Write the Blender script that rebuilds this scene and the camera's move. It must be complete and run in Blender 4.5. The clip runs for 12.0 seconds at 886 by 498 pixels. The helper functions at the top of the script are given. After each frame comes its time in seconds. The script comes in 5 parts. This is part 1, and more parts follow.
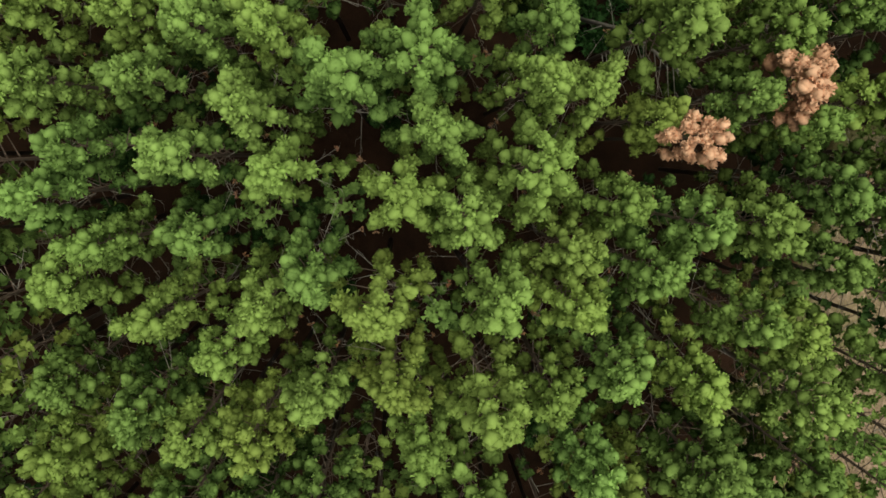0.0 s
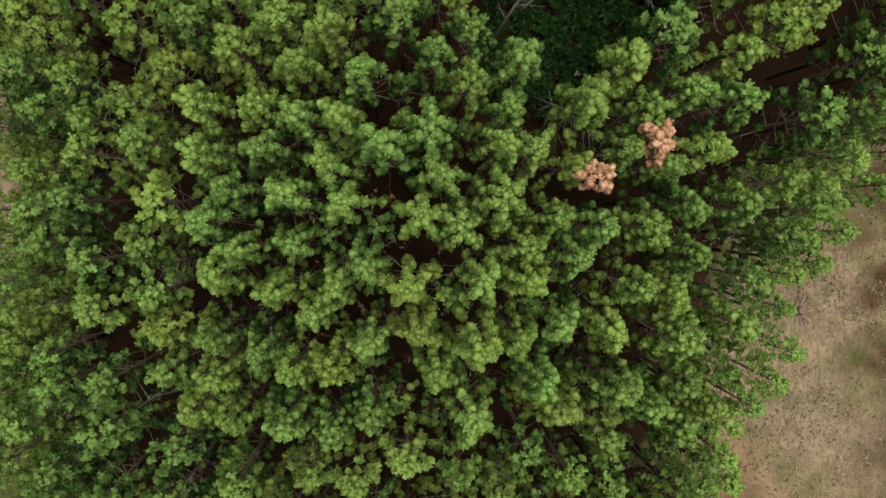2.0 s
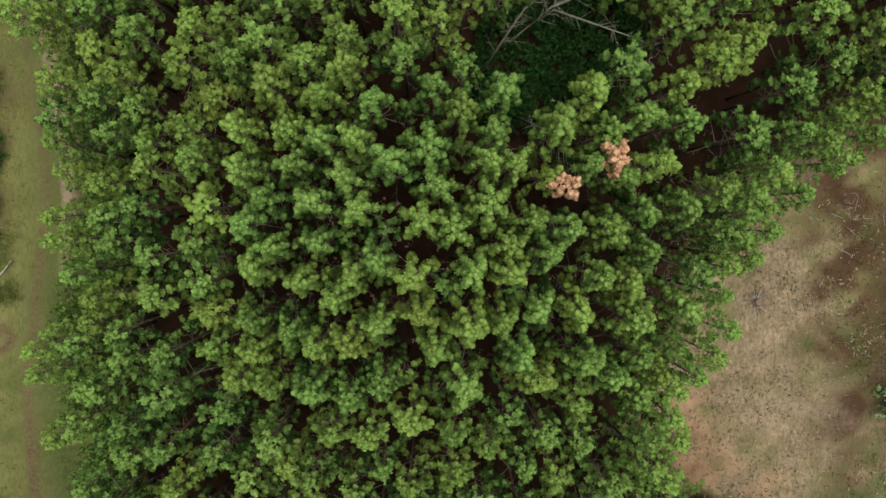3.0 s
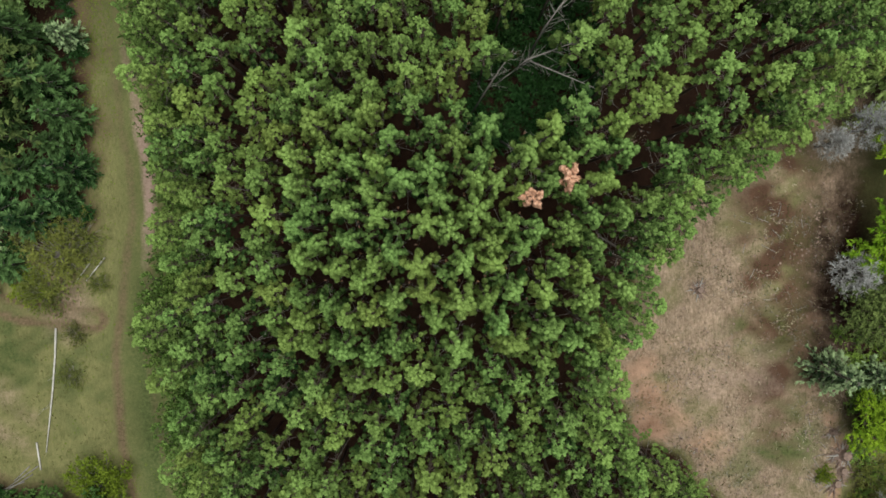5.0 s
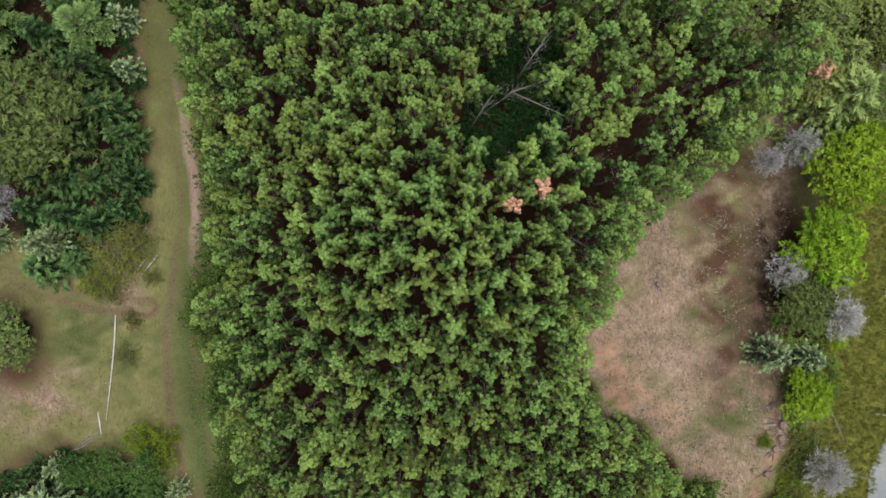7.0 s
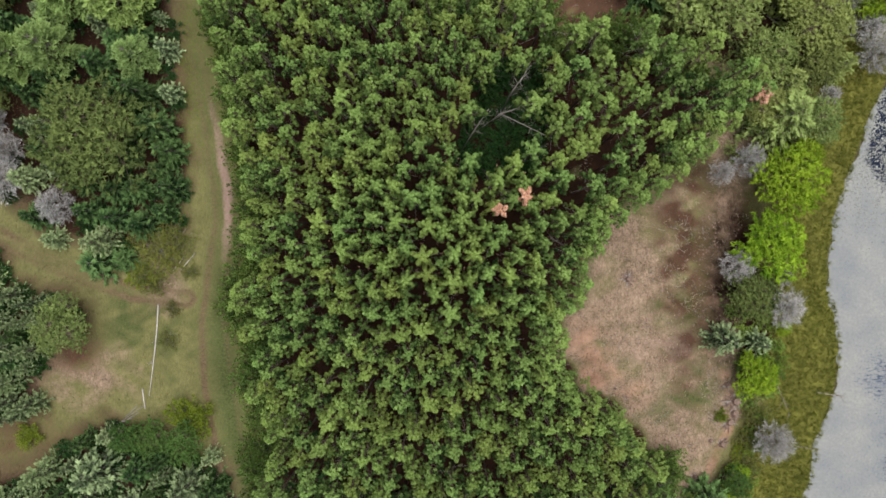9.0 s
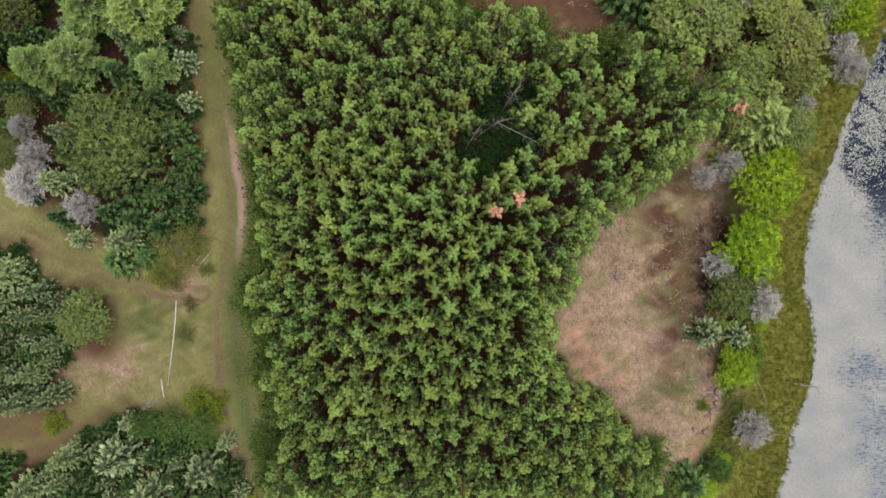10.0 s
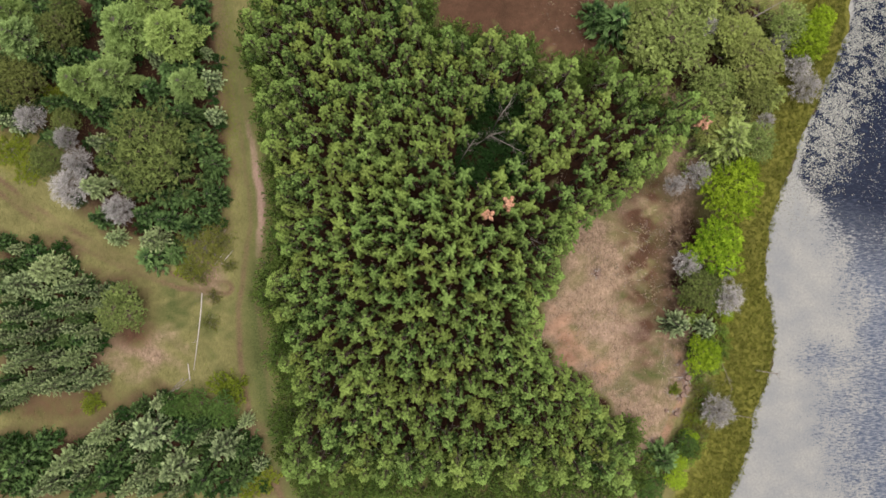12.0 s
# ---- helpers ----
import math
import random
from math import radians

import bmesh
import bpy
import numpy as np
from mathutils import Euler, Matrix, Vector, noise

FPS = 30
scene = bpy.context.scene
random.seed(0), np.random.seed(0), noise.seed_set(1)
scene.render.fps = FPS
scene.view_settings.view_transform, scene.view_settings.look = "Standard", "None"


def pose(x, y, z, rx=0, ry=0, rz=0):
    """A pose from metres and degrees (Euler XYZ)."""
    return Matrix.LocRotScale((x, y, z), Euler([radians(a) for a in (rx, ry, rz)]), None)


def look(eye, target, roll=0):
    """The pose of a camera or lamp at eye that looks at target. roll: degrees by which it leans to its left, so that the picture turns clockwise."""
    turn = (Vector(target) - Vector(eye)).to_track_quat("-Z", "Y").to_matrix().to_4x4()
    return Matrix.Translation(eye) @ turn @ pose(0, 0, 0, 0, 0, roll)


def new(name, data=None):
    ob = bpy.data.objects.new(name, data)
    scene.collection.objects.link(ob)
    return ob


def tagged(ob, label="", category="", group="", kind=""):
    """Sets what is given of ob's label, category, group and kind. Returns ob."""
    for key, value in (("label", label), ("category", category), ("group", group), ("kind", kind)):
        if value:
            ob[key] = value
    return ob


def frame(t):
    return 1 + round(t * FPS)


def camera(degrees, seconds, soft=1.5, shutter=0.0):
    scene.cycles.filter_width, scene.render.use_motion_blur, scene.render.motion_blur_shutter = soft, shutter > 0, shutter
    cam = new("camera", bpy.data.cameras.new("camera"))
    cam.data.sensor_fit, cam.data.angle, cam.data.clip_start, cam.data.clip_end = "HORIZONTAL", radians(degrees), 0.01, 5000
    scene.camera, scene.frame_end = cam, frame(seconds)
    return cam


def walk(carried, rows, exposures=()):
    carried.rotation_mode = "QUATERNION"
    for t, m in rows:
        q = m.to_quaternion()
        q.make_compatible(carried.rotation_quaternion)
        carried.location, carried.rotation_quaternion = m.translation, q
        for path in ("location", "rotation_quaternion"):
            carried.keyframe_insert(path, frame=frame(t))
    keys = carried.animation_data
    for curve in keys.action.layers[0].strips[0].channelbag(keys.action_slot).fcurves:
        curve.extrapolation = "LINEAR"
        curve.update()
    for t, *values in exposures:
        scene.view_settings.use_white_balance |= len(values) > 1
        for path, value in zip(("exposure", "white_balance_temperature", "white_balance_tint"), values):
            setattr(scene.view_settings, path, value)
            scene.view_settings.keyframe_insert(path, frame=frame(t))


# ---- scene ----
cam = camera(60.0, 12.0, soft=1.6)
PATH = [
    (0, -2.60, 4.26, 41.70, -7.59, -2.76, 1.51),
    (0.5, -2.54, 4.04, 45.34, -6.24, -2.61, 1.27),
    (1, -2.62, 3.72, 49.02, -4.93, -2.30, 0.77),
    (1.5, -2.86, 3.45, 53.12, -3.99, -2.21, 0.30),
    (2, -2.92, 3.28, 57.34, -3.31, -2.03, 0.02),
    (2.5, -2.74, 3.21, 61.63, -2.99, -1.70, -0.09),
    (3, -2.40, 3.23, 65.92, -2.85, -1.30, -0.15),
    (3.2, -2.25, 3.23, 67.62, -2.83, -1.21, -0.20),
    (4.8, -1.31, 3.08, 80.87, -2.36, -0.05, -0.38),
    (5, -1.19, 3.01, 82.53, -2.22, -0.02, -0.33),
    (5.5, -0.93, 2.80, 86.57, -1.93, 0.10, -0.31),
    (6, -0.82, 2.54, 90.44, -1.69, 0.18, -0.29),
    (6.5, -0.85, 2.24, 94.26, -1.48, 0.17, -0.27),
    (7, -0.88, 1.98, 98.09, -1.28, 0.10, -0.18),
    (8.8, -0.37, 1.30, 111.75, -0.81, 0.26, -0.08),
    (9, -0.32, 1.24, 113.27, -0.79, 0.28, -0.06),
    (9.5, -0.22, 1.12, 117.10, -0.74, 0.33, -0.02),
    (10, -0.13, 1.02, 120.96, -0.68, 0.36, 0.04),
    (10.5, -0.04, 0.91, 124.91, -0.64, 0.36, 0.12),
    (11, 0.06, 0.77, 128.74, -0.55, 0.37, 0.16),
    (11.5, 0.14, 0.57, 132.14, -0.48, 0.37, 0.18),
    (12, 0.20, 0.29, 134.80, -0.36, 0.36, 0.28),
]
walk(cam, [(t, pose(x, y, z, rx, ry, rz)) for t, x, y, z, rx, ry, rz in PATH],
     [(0.0, 0.08, 7100, -4), (3.0, 0.06, 6750, -7), (5.5, 0.18, 6100, 3), (9.0, 0.3, 6250, 11), (12.0, 0.37, 6650, 15)])

# ---------------------------------------------------------------- light
world = bpy.data.worlds.new("overcast_sky")
scene.world = world
world.use_nodes = True
wn, wl = world.node_tree.nodes, world.node_tree.links
wn.clear()
w_out = wn.new("ShaderNodeOutputWorld")
w_bg = wn.new("ShaderNodeBackground")
w_bg.inputs["Strength"].default_value = 0.025
w_sky = wn.new("ShaderNodeTexSky")
w_sky.sky_type = "NISHITA"
w_sky.sun_disc = False
w_sky.sun_elevation = radians(84)
w_sky.sun_rotation = radians(66)
w_co = wn.new("ShaderNodeTexCoord")
w_no = wn.new("ShaderNodeTexNoise")
w_no.inputs["Scale"].default_value = 1.7
w_no.inputs["Detail"].default_value = 6.0
w_no.inputs["Roughness"].default_value = 0.55
w_map = wn.new("ShaderNodeMapping")
w_map.inputs["Location"].default_value = (0.35, 0.1, 0.0)
w_ramp = wn.new("ShaderNodeValToRGB")
w_ramp.color_ramp.elements[0].position = 0.36
w_ramp.color_ramp.elements[1].position = 0.52
w_mix = wn.new("ShaderNodeMix")
w_mix.data_type = "RGBA"
w_mix.inputs["B"].default_value = (9.6, 9.7, 9.9, 1)
wl.new(w_co.outputs["Generated"], w_map.inputs["Vector"])
wl.new(w_map.outputs["Vector"], w_no.inputs["Vector"])
wl.new(w_no.outputs["Fac"], w_ramp.inputs["Fac"])
wl.new(w_ramp.outputs["Color"], w_mix.inputs["Factor"])
wl.new(w_sky.outputs["Color"], w_mix.inputs["A"])
wl.new(w_mix.outputs["Result"], w_bg.inputs["Color"])
wl.new(w_bg.outputs["Background"], w_out.inputs["Surface"])

sun_data = bpy.data.lights.new("sun", "SUN")
sun_data.energy = 4.7
sun_data.angle = radians(52)
sun_data.color = (1.0, 0.96, 0.9)
sun = new("sun", sun_data)
sun.matrix_world = look((9, 4, 90), (0, 0, 0))

# ---------------------------------------------------------------- materials


def shader(name):
    m = bpy.data.materials.new(name)
    m.use_nodes = True
    nt = m.node_tree
    nt.nodes.clear()
    out = nt.nodes.new("ShaderNodeOutputMaterial")
    return m, nt, out


def link(nt, a, b):
    nt.links.new(a, b)


def noise_tex(nt, scale, detail=4.0, rough=0.55, vector=None):
    n = nt.nodes.new("ShaderNodeTexNoise")
    n.inputs["Scale"].default_value = scale
    n.inputs["Detail"].default_value = detail
    n.inputs["Roughness"].default_value = rough
    if vector is not None:
        link(nt, vector, n.inputs["Vector"])
    return n.outputs["Fac"]


def maths(nt, op, a, b=None, c=None, clamp=False):
    n = nt.nodes.new("ShaderNodeMath")
    n.operation = op
    n.use_clamp = clamp
    for i, v in enumerate((a, b, c)):
        if v is None:
            continue
        if isinstance(v, (int, float)):
            n.inputs[i].default_value = v
        else:
            link(nt, v, n.inputs[i])
    return n.outputs[0]


def blend(nt, fac, a, b):
    n = nt.nodes.new("ShaderNodeMix")
    n.data_type = "RGBA"
    for key, v in (("Factor", fac), ("A", a), ("B", b)):
        if isinstance(v, (int, float)):
            n.inputs[key].default_value = v
        elif isinstance(v, tuple):
            n.inputs[key].default_value = (*v, 1)
        else:
            link(nt, v, n.inputs[key])
    return n.outputs["Result"]


def attribute(nt, name):
    n = nt.nodes.new("ShaderNodeAttribute")
    n.attribute_name = name
    return n.outputs["Fac"]


def foliage(name, dark, bright, other, translucency=0.15, gloss=0.6):
    """Leaves or needles: tone by tuft (tint, partly painted shade), by tree (random) and by a coarse noise."""
    m, nt, out = shader(name)
    info = nt.nodes.new("ShaderNodeObjectInfo")
    geo = nt.nodes.new("ShaderNodeNewGeometry")
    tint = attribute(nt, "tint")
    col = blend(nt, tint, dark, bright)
    tree = maths(nt, "MULTIPLY", info.outputs["Random"], 0.7)
    tree = maths(nt, "POWER", tree, 1.6)
    col = blend(nt, tree, col, other)
    co = nt.nodes.new("ShaderNodeTexCoord")
    grain = noise_tex(nt, 26.0, 2, 0.6, co.outputs["Object"])
    patch = noise_tex(nt, 0.9, 2, 0.5, co.outputs["Object"])
    speck = maths(nt, "MULTIPLY_ADD", geo.outputs["Random Per Island"], 0.14, maths(nt, "MULTIPLY_ADD", grain, 0.35, maths(nt, "MULTIPLY_ADD", patch, 0.7, 0.32)))
    hsv = nt.nodes.new("ShaderNodeHueSaturation")
    link(nt, col, hsv.inputs["Color"])
    own = maths(nt, "FRACT", maths(nt, "MULTIPLY", info.outputs["Random"], 13.7))
    link(nt, maths(nt, "MULTIPLY", speck, maths(nt, "MULTIPLY_ADD", own, 0.36, 0.84)), hsv.inputs["Value"])
    shift = maths(nt, "FRACT", maths(nt, "MULTIPLY", info.outputs["Random"], 7.31))
    link(nt, maths(nt, "MULTIPLY_ADD", shift, 0.012, 0.494), hsv.inputs["Hue"])
    dif = nt.nodes.new("ShaderNodeBsdfPrincipled")
    dif.inputs["Roughness"].default_value = gloss
    dif.inputs["Specular IOR Level"].default_value = 0.04
    tra = nt.nodes.new("ShaderNodeBsdfTranslucent")
    link(nt, hsv.outputs["Color"], dif.inputs["Base Color"])
    link(nt, hsv.outputs["Color"], tra.inputs["Color"])
    mix = nt.nodes.new("ShaderNodeMixShader")
    mix.inputs[0].default_value = translucency
    link(nt, dif.outputs[0], mix.inputs[1])
    link(nt, tra.outputs[0], mix.inputs[2])
    link(nt, mix.outputs[0], out.inputs["Surface"])
    return m


def rough_mat(name, a, b, scale=6.0, rough=0.85, bump=0.4, stretch=(1, 1, 1)):
    """Bark, wood, soil: two tones over a coarse and a fine noise, with relief."""
    m, nt, out = shader(name)
    co = nt.nodes.new("ShaderNodeTexCoord")
    mp = nt.nodes.new("ShaderNodeMapping")
    mp.inputs["Scale"].default_value = stretch
    link(nt, co.outputs["Object"], mp.inputs["Vector"])
    n1 = noise_tex(nt, scale, 5, 0.6, mp.outputs["Vector"])
    n2 = noise_tex(nt, scale * 6, 3, 0.6, mp.outputs["Vector"])
    fac = maths(nt, "MULTIPLY_ADD", n2, 0.5, maths(nt, "MULTIPLY_ADD", n1, 1.6, -0.55), clamp=True)
    p = nt.nodes.new("ShaderNodeBsdfPrincipled")
    link(nt, blend(nt, fac, a, b), p.inputs["Base Color"])
    p.inputs["Roughness"].default_value = rough
    bu = nt.nodes.new("ShaderNodeBump")
    bu.inputs["Strength"].default_value = bump
    bu.inputs["Distance"].default_value = 0.03
    link(nt, n2, bu.inputs["Height"])
    link(nt, bu.outputs["Normal"], p.inputs["Normal"])
    link(nt, p.outputs[0], out.inputs["Surface"])
    return m


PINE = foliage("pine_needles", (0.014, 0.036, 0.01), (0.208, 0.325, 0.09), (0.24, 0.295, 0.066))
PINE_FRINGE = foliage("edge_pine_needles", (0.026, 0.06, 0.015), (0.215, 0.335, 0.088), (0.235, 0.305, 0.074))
FRINGE_LEAF = foliage("fringe_leaves", (0.045, 0.09, 0.022), (0.165, 0.265, 0.062), (0.18, 0.245, 0.055), 0.2)
PINE_DRY = foliage("dead_pine_needles", (0.36, 0.18, 0.1), (0.72, 0.45, 0.3), (0.62, 0.38, 0.26))
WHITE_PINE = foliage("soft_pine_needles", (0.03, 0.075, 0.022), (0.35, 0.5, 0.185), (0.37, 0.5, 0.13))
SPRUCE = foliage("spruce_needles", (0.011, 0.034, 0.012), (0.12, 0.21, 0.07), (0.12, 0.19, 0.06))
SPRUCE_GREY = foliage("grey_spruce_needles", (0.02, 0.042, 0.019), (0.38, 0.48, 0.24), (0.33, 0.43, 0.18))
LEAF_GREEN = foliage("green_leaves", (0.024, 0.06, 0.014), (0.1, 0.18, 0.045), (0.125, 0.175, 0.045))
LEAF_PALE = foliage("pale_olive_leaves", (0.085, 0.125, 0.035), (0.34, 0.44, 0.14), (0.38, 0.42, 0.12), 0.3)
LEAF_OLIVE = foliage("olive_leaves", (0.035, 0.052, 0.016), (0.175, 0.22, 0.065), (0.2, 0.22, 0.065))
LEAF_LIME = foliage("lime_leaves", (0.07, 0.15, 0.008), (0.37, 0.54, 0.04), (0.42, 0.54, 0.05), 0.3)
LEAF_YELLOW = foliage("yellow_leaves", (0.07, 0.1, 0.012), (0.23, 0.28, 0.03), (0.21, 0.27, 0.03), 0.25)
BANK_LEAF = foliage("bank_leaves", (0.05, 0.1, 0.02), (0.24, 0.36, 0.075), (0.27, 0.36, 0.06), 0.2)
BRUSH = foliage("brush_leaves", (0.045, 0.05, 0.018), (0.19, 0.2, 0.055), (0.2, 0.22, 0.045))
UNDERGROWTH = foliage("undergrowth_leaves", (0.015, 0.042, 0.012), (0.042, 0.096, 0.027), (0.03, 0.072, 0.018))
TWIG_GREY = foliage("bare_grey_twigs", (0.2, 0.195, 0.19), (0.56, 0.55, 0.54), (0.42, 0.4, 0.39), 0.0, 0.8)
SEDGE = foliage("sedge_blades", (0.105, 0.118, 0.024), (0.3, 0.305, 0.07), (0.26, 0.285, 0.06), 0.3)
GRASS = foliage("grass_blades", (0.08, 0.08, 0.027), (0.167, 0.153, 0.061), (0.153, 0.135, 0.061), 0.35)
BARK = rough_mat("pine_bark", (0.06, 0.042, 0.033), (0.17, 0.12, 0.095), 5.0, stretch=(3, 3, 0.6))
BARK_GREY = rough_mat("grey_bark", (0.09, 0.075, 0.065), (0.25, 0.225, 0.2), 5.0, stretch=(3, 3, 0.6))
BIRCH = rough_mat("birch_bark", (0.2, 0.18, 0.155), (0.55, 0.51, 0.47), 2.2, 0.6, 0.2)
DEADWOOD = rough_mat("weathered_wood", (0.13, 0.11, 0.1), (0.33, 0.3, 0.27), 4.0)
STRAW = rough_mat("dry_straw", (0.24, 0.19, 0.12), (0.42, 0.36, 0.25), 3.0)
ROOT = rough_mat("torn_root_wood", (0.045, 0.028, 0.022), (0.27, 0.18, 0.14), 3.0)


def ground_material():
    m, nt, out = shader("ground")
    co = nt.nodes.new("ShaderNodeTexCoord")
    pos = co.outputs["Object"]
    big = noise_tex(nt, 0.09, 5, 0.6, pos)
    mid = noise_tex(nt, 0.55, 6, 0.62, pos)
    fine = noise_tex(nt, 3.2, 8, 0.75, pos)
    grit = noise_tex(nt, 22.0, 4, 0.7, pos)
    warp = nt.nodes.new("ShaderNodeMapping")
    warp.inputs["Scale"].default_value = (1.6, 0.55, 1)
    warp.inputs["Rotation"].default_value = (0, 0, radians(35))
    link(nt, pos, warp.inputs["Vector"])
    strand = noise_tex(nt, 3.0, 8, 0.8, warp.outputs["Vector"])
    swirl = noise_tex(nt, 0.45, 7, 0.6, pos)
    swirl = maths(nt, "ABSOLUTE", maths(nt, "SINE", maths(nt, "MULTIPLY", swirl, 46.0)))
    debris = noise_tex(nt, 1.5, 6, 0.7, pos)

    def mask(name, soft=0.55):
        a = attribute(nt, name)
        n = maths(nt, "MULTIPLY_ADD", mid, soft, -soft * 0.5)
        n = maths(nt, "MULTIPLY_ADD", fine, 0.5, maths(nt, "ADD", n, -0.25))
        a = maths(nt, "MULTIPLY_ADD", n, maths(nt, "MULTIPLY", maths(nt, "MULTIPLY", a, 4.0), maths(nt, "SUBTRACT", 1.0, a)), a)
        return maths(nt, "MULTIPLY_ADD", a, 1.6, -0.3, clamp=True)

    f_fine = maths(nt, "MULTIPLY_ADD", fine, 3.2, -1.1, clamp=True)
    f_mid = maths(nt, "MULTIPLY_ADD", mid, 2.4, -0.7, clamp=True)
    f_big = maths(nt, "MULTIPLY_ADD", big, 2.6, -0.8, clamp=True)
    grass = blend(nt, f_mid, (0.045, 0.056, 0.017), (0.148, 0.142, 0.058))
    grass = blend(nt, maths(nt, "MULTIPLY", f_fine, 0.55), grass, (0.11, 0.1, 0.04))
    # Needle litter, coloured near black to stand in for shade under the trees.
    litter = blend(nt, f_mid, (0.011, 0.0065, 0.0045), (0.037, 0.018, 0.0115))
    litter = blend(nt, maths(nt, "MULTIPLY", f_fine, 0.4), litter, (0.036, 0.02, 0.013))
    bare = blend(nt, f_mid, (0.09, 0.055, 0.04), (0.39, 0.275, 0.2))
    bare = blend(nt, maths(nt, "MULTIPLY", f_fine, 0.5), bare, (0.36, 0.265, 0.195))
    rust = blend(nt, f_mid, (0.15, 0.08, 0.05), (0.31, 0.19, 0.13))
    rust = blend(nt, maths(nt, "MULTIPLY", f_fine, 0.4), rust, (0.3, 0.2, 0.14))
    red = blend(nt, f_mid, (0.042, 0.021, 0.014), (0.1, 0.05, 0.033))
    red = blend(nt, maths(nt, "MULTIPLY", f_fine, 0.45), red, (0.1, 0.07, 0.042))
    track = blend(nt, f_fine, (0.07, 0.05, 0.027), (0.15, 0.106, 0.066))
    pale = blend(nt, f_fine, (0.19, 0.13, 0.1), (0.29, 0.205, 0.165))
    sedge = blend(nt, f_mid, blend(nt, f_fine, (0.025, 0.03, 0.008), (0.09, 0.09, 0.02)), blend(nt, f_fine, (0.085, 0.088, 0.02), (0.21, 0.2, 0.045)))
    turf = blend(nt, f_fine, (0.034, 0.049, 0.016), (0.094, 0.102, 0.038))
    mud = blend(nt, f_mid, (0.03, 0.022, 0.015), (0.07, 0.055, 0.04))
    f_strand = maths(nt, "MULTIPLY_ADD", strand, 3.6, -1.3, clamp=True)
    f_debris = maths(nt, "MULTIPLY_ADD", debris, 5.0, -2.75, clamp=True)
    bare = blend(nt, maths(nt, "MULTIPLY", f_strand, 0.8), bare, (0.075, 0.06, 0.032))
    bare = blend(nt, maths(nt, "MULTIPLY", f_debris, 0.85), bare, (0.045, 0.028, 0.02))
    lines = maths(nt, "MULTIPLY", maths(nt, "MULTIPLY_ADD", swirl, -2.2, 1.0, clamp=True), f_fine)
    bare = blend(nt, maths(nt, "MULTIPLY", lines, 0.55), bare, (0.5, 0.38, 0.29))
    grass = blend(nt, maths(nt, "MULTIPLY", lines, 0.35), grass, (0.22, 0.19, 0.09))
    grass = blend(nt, maths(nt, "MULTIPLY", f_strand, 0.6), grass, (0.2, 0.18, 0.08))
    red = blend(nt, maths(nt, "MULTIPLY", f_strand, 0.5), red, (0.045, 0.026, 0.017))
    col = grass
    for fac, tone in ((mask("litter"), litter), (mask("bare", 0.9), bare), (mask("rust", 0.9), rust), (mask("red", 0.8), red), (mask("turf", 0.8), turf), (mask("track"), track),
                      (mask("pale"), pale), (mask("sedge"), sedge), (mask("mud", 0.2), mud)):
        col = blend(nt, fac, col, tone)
    hsv = nt.nodes.new("ShaderNodeHueSaturation")
    link(nt, col, hsv.inputs["Color"])
    link(nt, maths(nt, "ADD", maths(nt, "MULTIPLY_ADD", grit, 1.3, 0.25), maths(nt, "MULTIPLY_ADD", f_big, 0.4, -0.1)), hsv.inputs["Value"])
    p = nt.nodes.new("ShaderNodeBsdfPrincipled")
    link(nt, hsv.outputs["Color"], p.inputs["Base Color"])
    p.inputs["Roughness"].default_value = 0.95
    p.inputs["Specular IOR Level"].default_value = 0.04
    bu = nt.nodes.new("ShaderNodeBump")
    bu.inputs["Strength"].default_value = 0.7
    bu.inputs["Distance"].default_value = 0.12
    link(nt, maths(nt, "ADD", fine, maths(nt, "MULTIPLY", grit, 0.4)), bu.inputs["Height"])
    link(nt, bu.outputs["Normal"], p.inputs["Normal"])
    link(nt, p.outputs[0], out.inputs["Surface"])
    return m


GROUND = ground_material()


